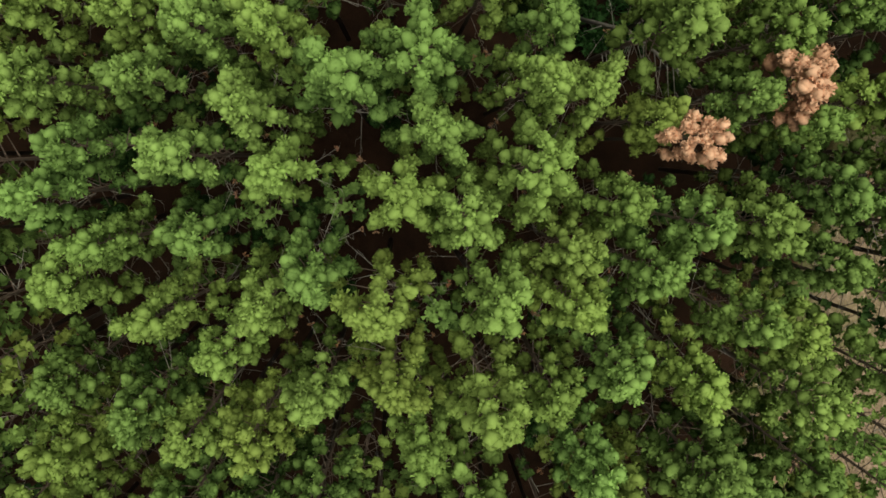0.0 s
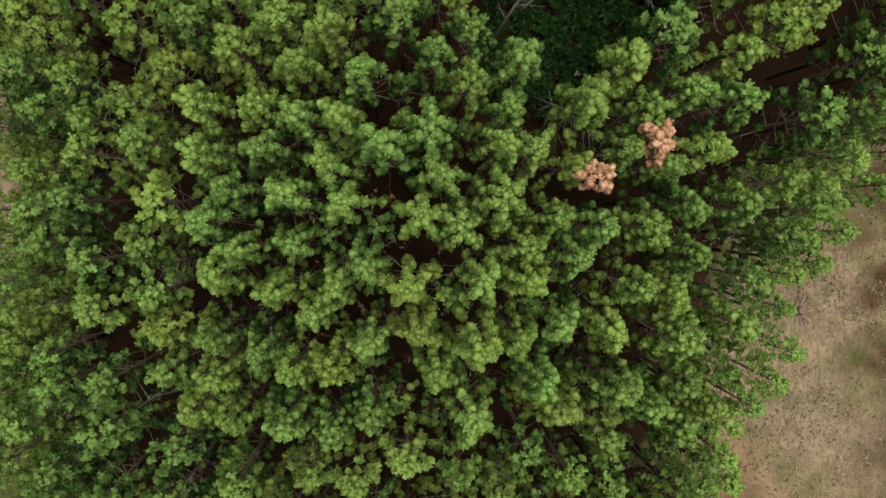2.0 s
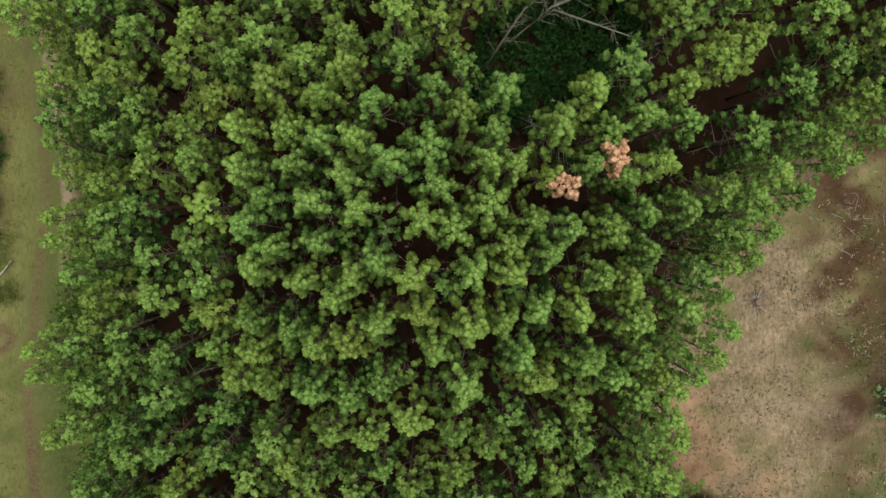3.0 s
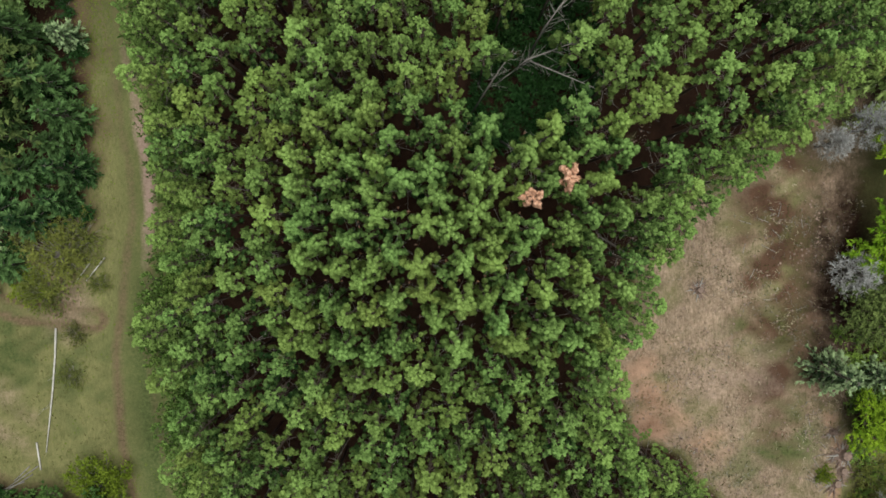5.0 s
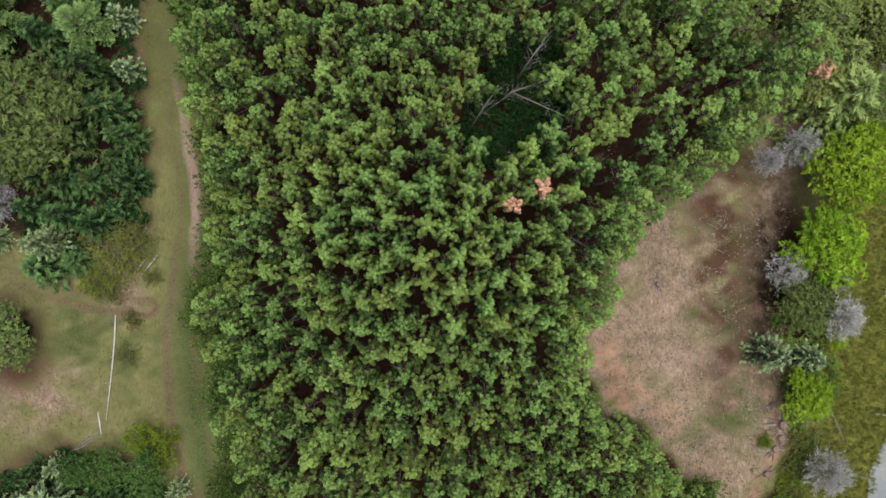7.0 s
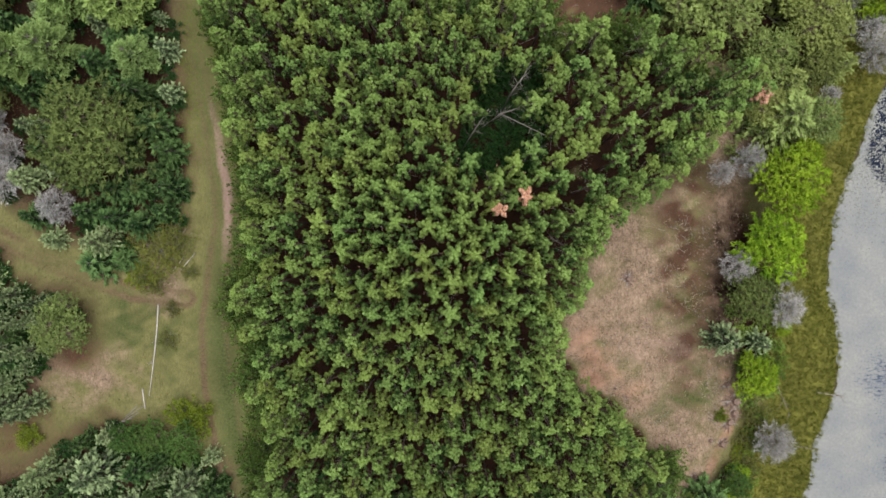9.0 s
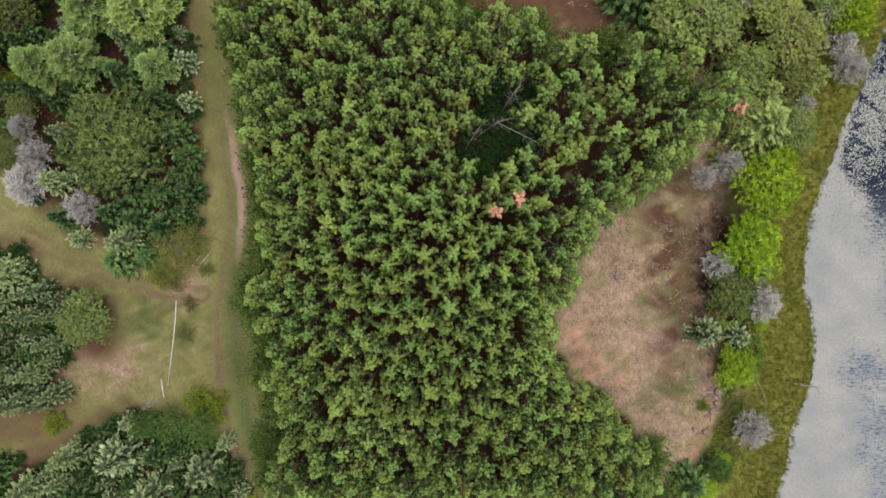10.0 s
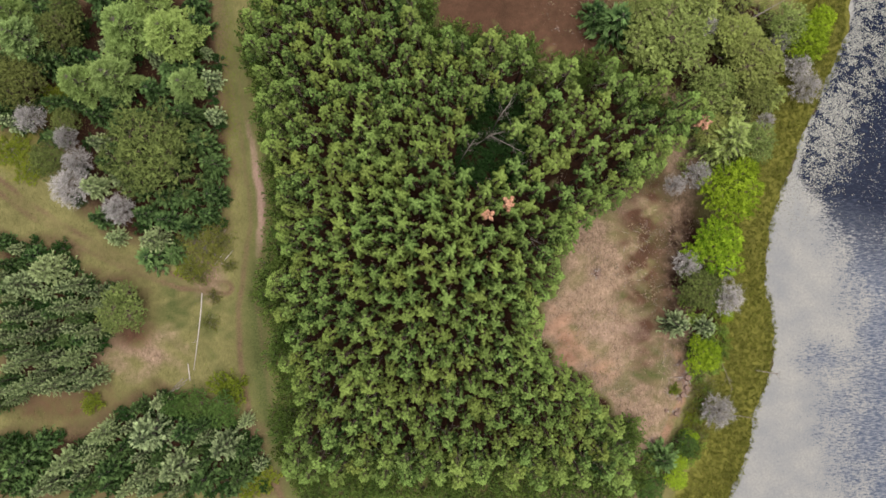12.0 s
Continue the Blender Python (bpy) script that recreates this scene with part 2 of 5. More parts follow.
def water_material():
    """Dark rippled water; off the shore an algae mat and cloud reflection, both painted pale."""
    m, nt, out = shader("lake_water")
    co = nt.nodes.new("ShaderNodeTexCoord")
    mp = nt.nodes.new("ShaderNodeMapping")
    mp.inputs["Scale"].default_value = (0.6, 1.2, 1)
    mp.inputs["Rotation"].default_value = (0, 0, radians(-28))
    link(nt, co.outputs["Object"], mp.inputs["Vector"])
    ripple = noise_tex(nt, 1.3, 4, 0.6, mp.outputs["Vector"])
    cloud = noise_tex(nt, 0.16, 4, 0.6, co.outputs["Object"])
    fleck = noise_tex(nt, 2.6, 6, 0.75, co.outputs["Object"])
    long = nt.nodes.new("ShaderNodeMapping")
    long.inputs["Scale"].default_value = (0.7, 2.6, 1)
    long.inputs["Rotation"].default_value = (0, 0, radians(-24))
    link(nt, co.outputs["Object"], long.inputs["Vector"])
    streak = noise_tex(nt, 1.5, 5, 0.7, long.outputs["Vector"])
    film_and_cloud = attribute(nt, "film_and_cloud")
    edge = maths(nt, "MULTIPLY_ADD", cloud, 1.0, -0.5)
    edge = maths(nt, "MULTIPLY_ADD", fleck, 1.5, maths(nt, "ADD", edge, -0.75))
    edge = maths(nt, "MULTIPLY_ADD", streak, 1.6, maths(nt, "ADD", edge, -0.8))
    film_and_cloud = maths(nt, "MULTIPLY_ADD", maths(nt, "ADD", film_and_cloud, edge), 2.6, -0.75, clamp=True)
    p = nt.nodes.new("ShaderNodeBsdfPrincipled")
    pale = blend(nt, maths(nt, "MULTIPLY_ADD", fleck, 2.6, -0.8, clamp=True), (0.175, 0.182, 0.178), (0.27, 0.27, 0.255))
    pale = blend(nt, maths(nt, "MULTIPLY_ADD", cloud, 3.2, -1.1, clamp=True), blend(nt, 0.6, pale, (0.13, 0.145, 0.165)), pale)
    # Ripple glints are put into the deep colour as paler streaks.
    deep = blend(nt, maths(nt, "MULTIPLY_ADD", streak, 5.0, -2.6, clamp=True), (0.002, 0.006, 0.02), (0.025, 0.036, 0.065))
    # Reflected cloud is put into the base colour of the southern water.
    painted_cloud = blend(nt, maths(nt, "MULTIPLY_ADD", streak, 4.0, -1.6, clamp=True), (0.05, 0.066, 0.1), (0.17, 0.185, 0.215))
    deep = blend(nt, attribute(nt, "painted_cloud"), deep, painted_cloud)
    link(nt, blend(nt, film_and_cloud, deep, pale), p.inputs["Base Color"])
    link(nt, maths(nt, "MULTIPLY_ADD", film_and_cloud, 0.35, 0.08), p.inputs["Roughness"])
    p.inputs["IOR"].default_value = 1.33
    p.inputs["Specular IOR Level"].default_value = 0.08
    bu = nt.nodes.new("ShaderNodeBump")
    bu.inputs["Strength"].default_value = 0.3
    bu.inputs["Distance"].default_value = 0.1
    link(nt, ripple, bu.inputs["Height"])
    link(nt, bu.outputs["Normal"], p.inputs["Normal"])
    link(nt, p.outputs[0], out.inputs["Surface"])
    return m


WATER = water_material()


def pad_material():
    m, nt, out = shader("lily_pads")
    geo = nt.nodes.new("ShaderNodeNewGeometry")
    p = nt.nodes.new("ShaderNodeBsdfPrincipled")
    # The grey-white base carries the leaves' sky sheen as painted colour.
    link(nt, blend(nt, geo.outputs["Random Per Island"], (0.045, 0.052, 0.04), (0.2, 0.205, 0.185)), p.inputs["Base Color"])
    p.inputs["Roughness"].default_value = 0.35
    link(nt, p.outputs[0], out.inputs["Surface"])
    return m


PADS = pad_material()

# ---------------------------------------------------------------- mesh helpers


def mesh_of(name, verts, faces, material, tint=None, smooth=False):
    me = bpy.data.meshes.new(name)
    me.from_pydata([tuple(v) for v in verts], [], [tuple(f) for f in faces])
    if tint is not None:
        at = me.attributes.new("tint", "FLOAT", "POINT")
        at.data.foreach_set("value", np.asarray(tint, dtype=np.float32))
    me.materials.append(material)
    if smooth is not False and smooth is not True:
        me.polygons.foreach_set("use_smooth", [k >= smooth for k in range(len(me.polygons))])
    elif smooth:
        me.polygons.foreach_set("use_smooth", [True] * len(me.polygons))
    return me


def part(name, me, parent, label=""):
    ob = new(name, me)
    ob.parent = parent
    return tagged(ob, label)


def tube(points, radii, sides=6):
    """Verts and faces of a tapered tube through points."""
    vs, fs = [], []
    pts = [Vector(p) for p in points]
    for i, (p, r) in enumerate(zip(pts, radii)):
        d = (pts[min(i + 1, len(pts) - 1)] - pts[max(i - 1, 0)]).normalized()
        a = d.cross(Vector((0, 0, 1)) if abs(d.z) < 0.9 else Vector((1, 0, 0))).normalized()
        b = d.cross(a)
        for k in range(sides):
            t = 2 * math.pi * k / sides
            vs.append(p + (a * math.cos(t) + b * math.sin(t)) * r)
    for i in range(len(pts) - 1):
        for k in range(sides):
            k2 = (k + 1) % sides
            fs.append((i * sides + k, i * sides + k2, (i + 1) * sides + k2, (i + 1) * sides + k))
    n = len(vs)
    if sides > 3:
        fs.append(tuple(range(n - sides, n)))
        fs.append(tuple(reversed(range(sides))))
    return vs, fs


def gather(pieces):
    vs, fs = [], []
    for v, f in pieces:
        o = len(vs)
        vs.extend(v)
        fs.extend(tuple(i + o for i in q) for q in f)
    return vs, fs


def blades(rng, centres, axes, tints, count, length, width, stem, low=0.5, high=1.35, jitter=0.3, lift=0.25):
    """Tufts of count pointed blades each, set along a short stem at each centre and opening between two angles from its axis."""
    c = np.repeat(np.asarray(centres, float), count, 0)
    a = np.asarray(axes, float)
    a = np.repeat(a / np.linalg.norm(a, axis=1, keepdims=True), count, 0)
    n = len(c)
    ref = rng.normal(size=(n, 3))
    perp = ref - a * (ref * a).sum(1, keepdims=True)
    perp /= np.linalg.norm(perp, axis=1, keepdims=True) + 1e-9
    th = rng.uniform(low, high, (n, 1))
    d = a * np.cos(th) + perp * np.sin(th)
    root = c + a * rng.uniform(-0.5, 0.5, (n, 1)) * stem
    side = np.cross(d, rng.normal(size=(n, 3)))
    side /= np.linalg.norm(side, axis=1, keepdims=True) + 1e-9
    ln = length * rng.uniform(1 - jitter, 1 + jitter, (n, 1))
    wide = width * rng.uniform(0.7, 1.3, (n, 1)) * 0.5
    v = np.stack([root + d * ln * 0.25 - side * wide, root + d * ln * 0.25 + side * wide, root + d * ln], 1).reshape(-1, 3)
    f = np.arange(n * 3).reshape(-1, 3)
    t = np.repeat(np.asarray(tints, float), count) + rng.normal(0, 0.07, n)
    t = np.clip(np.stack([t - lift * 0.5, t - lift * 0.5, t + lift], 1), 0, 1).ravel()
    return v, f, t


def fans(rng, centres, axes, tints, count, length, width, stem, low=0.35, high=1.75, lift=0.26):
    """Rounded needle tufts: count brush-ended bundles each, narrow at the shoot and widest at the tips, tinted pale as
    a lit rim.
    """
    c = np.repeat(np.asarray(centres, float), count, 0)
    a = np.asarray(axes, float)
    a = np.repeat(a / np.linalg.norm(a, axis=1, keepdims=True), count, 0)
    n = len(c)
    ref = rng.normal(size=(n, 3))
    perp = ref - a * (ref * a).sum(1, keepdims=True)
    perp /= np.linalg.norm(perp, axis=1, keepdims=True) + 1e-9
    th = rng.uniform(low, high, (n, 1))
    d = a * np.cos(th) + perp * np.sin(th)
    root = c + a * rng.uniform(-0.6, 0.4, (n, 1)) * stem
    side = np.cross(d, rng.normal(size=(n, 3)))
    side /= np.linalg.norm(side, axis=1, keepdims=True) + 1e-9
    size = np.repeat(rng.uniform(0.7, 1.25, (n // count, 1)), count, 0)
    ln = length * size * rng.uniform(0.9, 1.1, (n, 1))
    wide = width * rng.uniform(0.7, 1.3, (n, 1)) * 0.5
    v = np.stack([root, root + d * ln - side * wide, root + d * ln + side * wide], 1).reshape(-1, 3)
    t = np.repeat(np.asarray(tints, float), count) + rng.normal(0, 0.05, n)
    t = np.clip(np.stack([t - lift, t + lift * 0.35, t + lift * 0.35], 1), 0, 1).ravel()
    return v, np.arange(n * 3).reshape(-1, 3), t


OCTA = np.array([(1, 0, 0), (-1, 0, 0), (0, 1, 0), (0, -1, 0), (0, 0, 1), (0, 0, -1)], float)
OCTA_FACES = np.array([(0, 2, 4), (2, 1, 4), (1, 3, 4), (3, 0, 4), (2, 0, 5), (1, 2, 5), (3, 1, 5), (0, 3, 5)])
GOLD = (1 + 5 ** 0.5) / 2
ICO = np.array([(-1, GOLD, 0), (1, GOLD, 0), (-1, -GOLD, 0), (1, -GOLD, 0), (0, -1, GOLD), (0, 1, GOLD), (0, -1, -GOLD), (0, 1, -GOLD),
                (GOLD, 0, -1), (GOLD, 0, 1), (-GOLD, 0, -1), (-GOLD, 0, 1)]) / math.hypot(1, GOLD)
ICO_FACES = np.array([(0, 11, 5), (0, 5, 1), (0, 1, 7), (0, 7, 10), (0, 10, 11), (1, 5, 9), (5, 11, 4), (11, 10, 2), (10, 7, 6), (7, 1, 8),
                      (3, 9, 4), (3, 4, 2), (3, 2, 6), (3, 6, 8), (3, 8, 9), (4, 9, 5), (2, 4, 11), (6, 2, 10), (8, 6, 7), (9, 8, 1)])


def puffs(rng, centres, axes, tints, radius, fine, under=0.26):
    """A lumpy core in each tuft, drawn out along its shoot; its tint imitates a shaded base and lit tip."""
    c, a = np.asarray(centres, float), np.asarray(axes, float)
    a = a / np.linalg.norm(a, axis=1, keepdims=True)
    body, faces = (ICO, ICO_FACES) if fine else (OCTA, OCTA_FACES[:4])
    n, k = len(c), len(body)
    p = body[None] * radius * rng.uniform(0.65, 1.25, (n, 1, 1)) * rng.uniform(0.75, 1.25, (n, k, 1))
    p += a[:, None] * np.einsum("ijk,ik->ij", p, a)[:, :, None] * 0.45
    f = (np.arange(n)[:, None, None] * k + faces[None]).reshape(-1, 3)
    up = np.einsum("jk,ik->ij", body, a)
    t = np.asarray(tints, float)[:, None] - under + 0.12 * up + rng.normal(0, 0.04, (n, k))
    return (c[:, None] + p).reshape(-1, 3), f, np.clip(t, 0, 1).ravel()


def unit(az, el):
    return np.array([math.cos(az) * math.cos(el), math.sin(az) * math.cos(el), math.sin(el)])


# ---------------------------------------------------------------- trees


def pine_meshes(seed, height, radius, base, count, needles=PINE, sparse=1.0, tuft=0.25, width=0.035, step=0.66, gap=0.46, dead=4, tones=(-0.1, 0.96)):
    """A plantation pine: straight trunk, whorls of upswept limbs set nearly one over the other, round needle tufts crowded at the shoots."""
    rng = np.random.default_rng(seed)
    lean = rng.normal(0, 0.22, 2)
    trunk = tube([(0, 0, -0.2), (lean[0] * 0.3, lean[1] * 0.3, height * 0.5), (lean[0], lean[1], height - 0.25)],
                 (0.15, 0.105, 0.025), 7)
    cs, ax, ti, limbs, dry, dry_ax, grey = [], [], [], [], [], [], []
    z = base
    turn0 = rng.uniform(0, 6.28)
    k = int(rng.integers(5, 7))
    fine = count > 12
    loose = 0.075 if fine else 0.11
    arm = rng.uniform(0.66, 1.34, k)
    while z < height - 0.4:
        s = (z - base) / (height - base)
        reach = radius * ((1 - s) ** 0.55 * (0.75 + 0.25 * min(1, s * 3))) + 0.12
        turn = turn0 + rng.normal(0, loose)
        for j in range(k):
            if rng.random() > sparse * (0.62 + 0.5 * s):
                continue
            az = turn + 6.283 * j / k + rng.normal(0, loose * 1.3)
            ln = reach * rng.uniform(0.85, 1.2) * arm[j]
            el = 0.1 + 0.75 * s + rng.normal(0, 0.08)
            d = unit(az, el)
            o = np.array([lean[0] * z / height, lean[1] * z / height, z + rng.uniform(-0.15, 0.15)])
            tip = o + d * ln + np.array([0, 0, 0.1 * ln])
            limbs.append(tube([o, tip], (0.03, 0.008), 3))
            # Lower whorls are tinted darker: the crown's shade is put into the colour.
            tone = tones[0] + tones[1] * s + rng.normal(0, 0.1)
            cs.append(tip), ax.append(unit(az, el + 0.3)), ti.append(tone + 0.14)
            u = 1.0 - 0.24 / max(ln, 0.4)
            while ln * u > max(0.2, 0.45 * ln):
                for sgn in (1, -1):
                    daz = az + sgn * rng.uniform(0.5, 1.0)
                    wing = rng.uniform(0.09, 0.21)
                    side = o + d * ln * u + unit(daz, el + 0.15) * wing + np.array([0, 0, rng.uniform(0, 0.18)])
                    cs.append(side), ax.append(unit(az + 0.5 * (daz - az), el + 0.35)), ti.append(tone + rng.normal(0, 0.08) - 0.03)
                u -= gap * (1.35 - 0.45 * s) * rng.uniform(0.8, 1.3) / max(ln, 0.4)
        z += step * (1.3 - 0.45 * s) * rng.uniform(0.8, 1.2)
    top = np.array([lean[0], lean[1], height - 0.1])
    for j in range(7):
        lo = 0 if j == 0 else 0.26 if j < 4 else 0.34
        cs.append(top + unit(j * 2.09 + 0.5 * (j > 3), 0.1) * lo - np.array([0, 0, 0.0 if j == 0 else 0.2 if j < 4 else 0.55]))
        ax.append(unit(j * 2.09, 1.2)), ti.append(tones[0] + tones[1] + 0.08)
    for j in range(dead):
        az, zz = rng.uniform(0, 6.28), rng.uniform(base * 0.6, base + 3.5)
        d = unit(az, rng.uniform(-0.15, 0.25))
        p, q = d * 0.5 * radius + (0, 0, zz), d * radius * rng.uniform(0.8, 1.25) + (0, 0, zz + 0.1)
        grey.append(tube([(0, 0, zz), p, q], (0.022, 0.014, 0.005), 3))
        for m in range(3):
            f = p + (q - p) * 0.4 * m
            mid = f + unit(az + rng.normal(0, 0.8), 0.3) * 0.3
            grey.append(tube([f, mid, mid + unit(az + rng.normal(0, 1.0), 0.4) * 0.3], (0.011, 0.008, 0.004), 3))
        if j % 2 == 0:
            dry.append(q), dry_ax.append(unit(az, 0.5))
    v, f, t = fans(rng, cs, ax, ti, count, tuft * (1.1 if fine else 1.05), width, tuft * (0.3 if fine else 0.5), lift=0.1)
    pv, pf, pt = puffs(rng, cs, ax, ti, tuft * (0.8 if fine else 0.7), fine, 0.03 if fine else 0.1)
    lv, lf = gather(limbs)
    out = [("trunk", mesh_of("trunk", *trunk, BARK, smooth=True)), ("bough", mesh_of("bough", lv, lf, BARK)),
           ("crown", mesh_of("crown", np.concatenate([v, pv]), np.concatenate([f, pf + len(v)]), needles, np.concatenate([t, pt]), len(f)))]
    if grey:
        out.append(("dead_bough", mesh_of("dead_bough", *gather(grey), DEADWOOD)))
    if dry and fine:
        out.append(("dry_tuft", mesh_of("dry_tuft", *fans(rng, dry, dry_ax, [0.5] * len(dry), 16, 0.17, 0.06, 0.1)[:2], PINE_DRY)))
    return tuple(out)


def spruce_meshes(seed, height, radius, needles=SPRUCE, step=0.85, count=10, many=5, blade=0.62, tones=(0.0, 0.9)):
    """A cone of drooping, layered boughs."""
    rng = np.random.default_rng(seed)
    cs, ax, ti, limbs = [], [], [], []
    z = height * 0.06
    while z < height - 0.2:
        s = z / height
        reach = radius * (1 - s) ** 0.85 + 0.1
        k = max(5, int(many * (1 - s) + 4))
        turn = rng.uniform(0, 6.28)
        for j in range(k):
            az = turn + 6.283 * j / k + rng.normal(0, 0.12)
            ln = reach * rng.uniform(0.62, 1.15)
            d = unit(az, -0.22 + 0.5 * s)
            o = np.array([0, 0, z + rng.uniform(-0.15, 0.15)])
            limbs.append(tube([o, o + d * ln], (0.03, 0.008), 3))
            bough = rng.normal(0, 0.13)
            for u in np.arange(0.3, 1.05, max(0.16, 0.34 / ln)):
                spread = 0.15 * ln * (1.1 - u)
                p = o + d * ln * u + np.cross(d, (0, 0, 1)) * rng.normal(0, spread + 0.05)
                # Inner boughs are tinted dark to read as shaded gaps, tips pale.
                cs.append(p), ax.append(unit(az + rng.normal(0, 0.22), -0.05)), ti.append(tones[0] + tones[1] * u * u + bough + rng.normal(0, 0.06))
        z += step * rng.uniform(0.8, 1.2)
    cs.append((0, 0, height - 0.2)), ax.append((0, 0, 1)), ti.append(0.9)
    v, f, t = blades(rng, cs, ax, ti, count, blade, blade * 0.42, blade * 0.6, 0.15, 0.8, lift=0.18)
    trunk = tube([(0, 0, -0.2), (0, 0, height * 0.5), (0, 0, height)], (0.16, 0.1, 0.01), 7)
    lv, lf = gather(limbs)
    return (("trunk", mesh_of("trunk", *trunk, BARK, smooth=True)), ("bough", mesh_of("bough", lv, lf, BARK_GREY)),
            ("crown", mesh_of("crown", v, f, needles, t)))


def plume_meshes(seed, height, radius, needles=WHITE_PINE, low=0.3):
    """A soft pine: few long, nearly level limbs, each ending in a feathered plume of side shoots."""
    rng = np.random.default_rng(seed)
    cs, ax, ti, limbs = [], [], [], []
    z, turn = height * low, rng.uniform(0, 6.28)
    while z < height - 0.5:
        s = (z - height * low) / (height * (1 - low))
        reach = radius * (1 - s) ** 0.7 + 0.3
        k = int(rng.integers(6, 8))
        turn += 0.6 + rng.normal(0, 0.2)
        for j in range(k):
            az, ln, el = turn + 6.283 * j / k + rng.normal(0, 0.15), reach * rng.uniform(0.72, 1.12), 0.08 + 0.7 * s * s
            d, o = unit(az, el), np.array([0, 0, z + rng.uniform(-0.2, 0.2)])
            limbs.append(tube([o, o + d * ln], (0.045, 0.01), 3))
            # Tint rises up the crown and out to the tips.
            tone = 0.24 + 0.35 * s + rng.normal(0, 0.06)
            for u in np.arange(0.42, 1.02, 0.42 / ln if ln > 1.2 else 0.3):
                for sgn in (-1, 0, 1):
                    fin = 0.1 if sgn == 0 else (0.3 + 0.42 * ln * (1.12 - u))
                    w = unit(az + sgn * rng.uniform(0.6, 0.8), el + 0.12)
                    for q in np.arange(0.25, fin + 0.25, 0.33):
                        cs.append(o + d * ln * u + w * min(q, fin)), ax.append(w + d * 0.4 + (0, 0, 0.25))
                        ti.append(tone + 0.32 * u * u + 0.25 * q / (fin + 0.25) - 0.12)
        z += 0.95 * rng.uniform(0.8, 1.2)
    cs.append((0, 0, height - 0.2)), ax.append((0, 0, 1)), ti.append(0.8)
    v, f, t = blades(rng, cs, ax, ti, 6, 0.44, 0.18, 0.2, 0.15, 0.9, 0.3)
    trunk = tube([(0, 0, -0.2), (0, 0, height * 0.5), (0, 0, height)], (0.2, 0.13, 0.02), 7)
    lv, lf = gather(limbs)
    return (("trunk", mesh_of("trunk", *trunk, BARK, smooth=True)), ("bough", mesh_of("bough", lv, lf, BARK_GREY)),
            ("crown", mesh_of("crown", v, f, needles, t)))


def leafy_meshes(seed, height, radius, leaves, clumps=300, count=16, low=0.25, leaf=0.15, bark=BARK, lobed=12):
    """A broadleaf tree: forked trunk and a full crown of leaf clumps with an uneven outline."""
    rng = np.random.default_rng(seed)
    lobes, tone = [], []
    for j in range(lobed):
        az = j * 2.4 + rng.normal(0, 0.3)
        q = radius * (0.15 + 0.6 * math.sqrt(j / lobed)) * rng.uniform(0.85, 1.1)
        tone.append(rng.normal(0, 0.14))
        lobes.append((np.array([math.cos(az) * q, math.sin(az) * q, height * (0.76 - 0.36 * (q / radius) ** 2) * rng.uniform(0.92, 1.04)]),
                      radius * rng.uniform(0.3, 0.42)))
    cs, ax, ti, limbs = [], [], [], []
    trunk = tube([(0, 0, -0.2), (0.05, 0.02, height * 0.3), (0, 0, height * 0.7)], (0.17, 0.12, 0.04), 7)
    for c, r in lobes:
        limbs.append(tube([(0, 0, height * low), c * 0.6 + np.array([0, 0, height * 0.1]), c], (0.08, 0.05, 0.02), 4))
    for i in range(clumps):
        c, r = lobes[i % len(lobes)]
        d = rng.normal(size=3)
        d[2] = abs(d[2]) * 0.9 - 0.3
        d /= np.linalg.norm(d)
        p = c + d * np.array([r, r, min(r * 1.1, height * 0.3)]) * rng.uniform(0.5, 1.25)
        p[2] = min(max(p[2], height * 0.12), height)
        # Light from above is put into the tint: upward clumps are lighter.
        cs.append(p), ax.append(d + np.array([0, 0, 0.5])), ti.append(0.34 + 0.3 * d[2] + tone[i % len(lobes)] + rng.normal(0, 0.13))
        if i % 3 == 0:
            limbs.append(tube([c, p], (0.02, 0.006), 3))
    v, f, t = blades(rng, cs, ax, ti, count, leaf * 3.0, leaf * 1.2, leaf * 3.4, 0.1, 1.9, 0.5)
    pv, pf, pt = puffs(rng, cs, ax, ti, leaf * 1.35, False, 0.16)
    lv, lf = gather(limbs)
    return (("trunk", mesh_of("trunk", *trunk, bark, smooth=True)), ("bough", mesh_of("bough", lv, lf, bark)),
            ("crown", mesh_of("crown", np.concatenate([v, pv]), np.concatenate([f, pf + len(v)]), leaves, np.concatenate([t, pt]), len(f))))


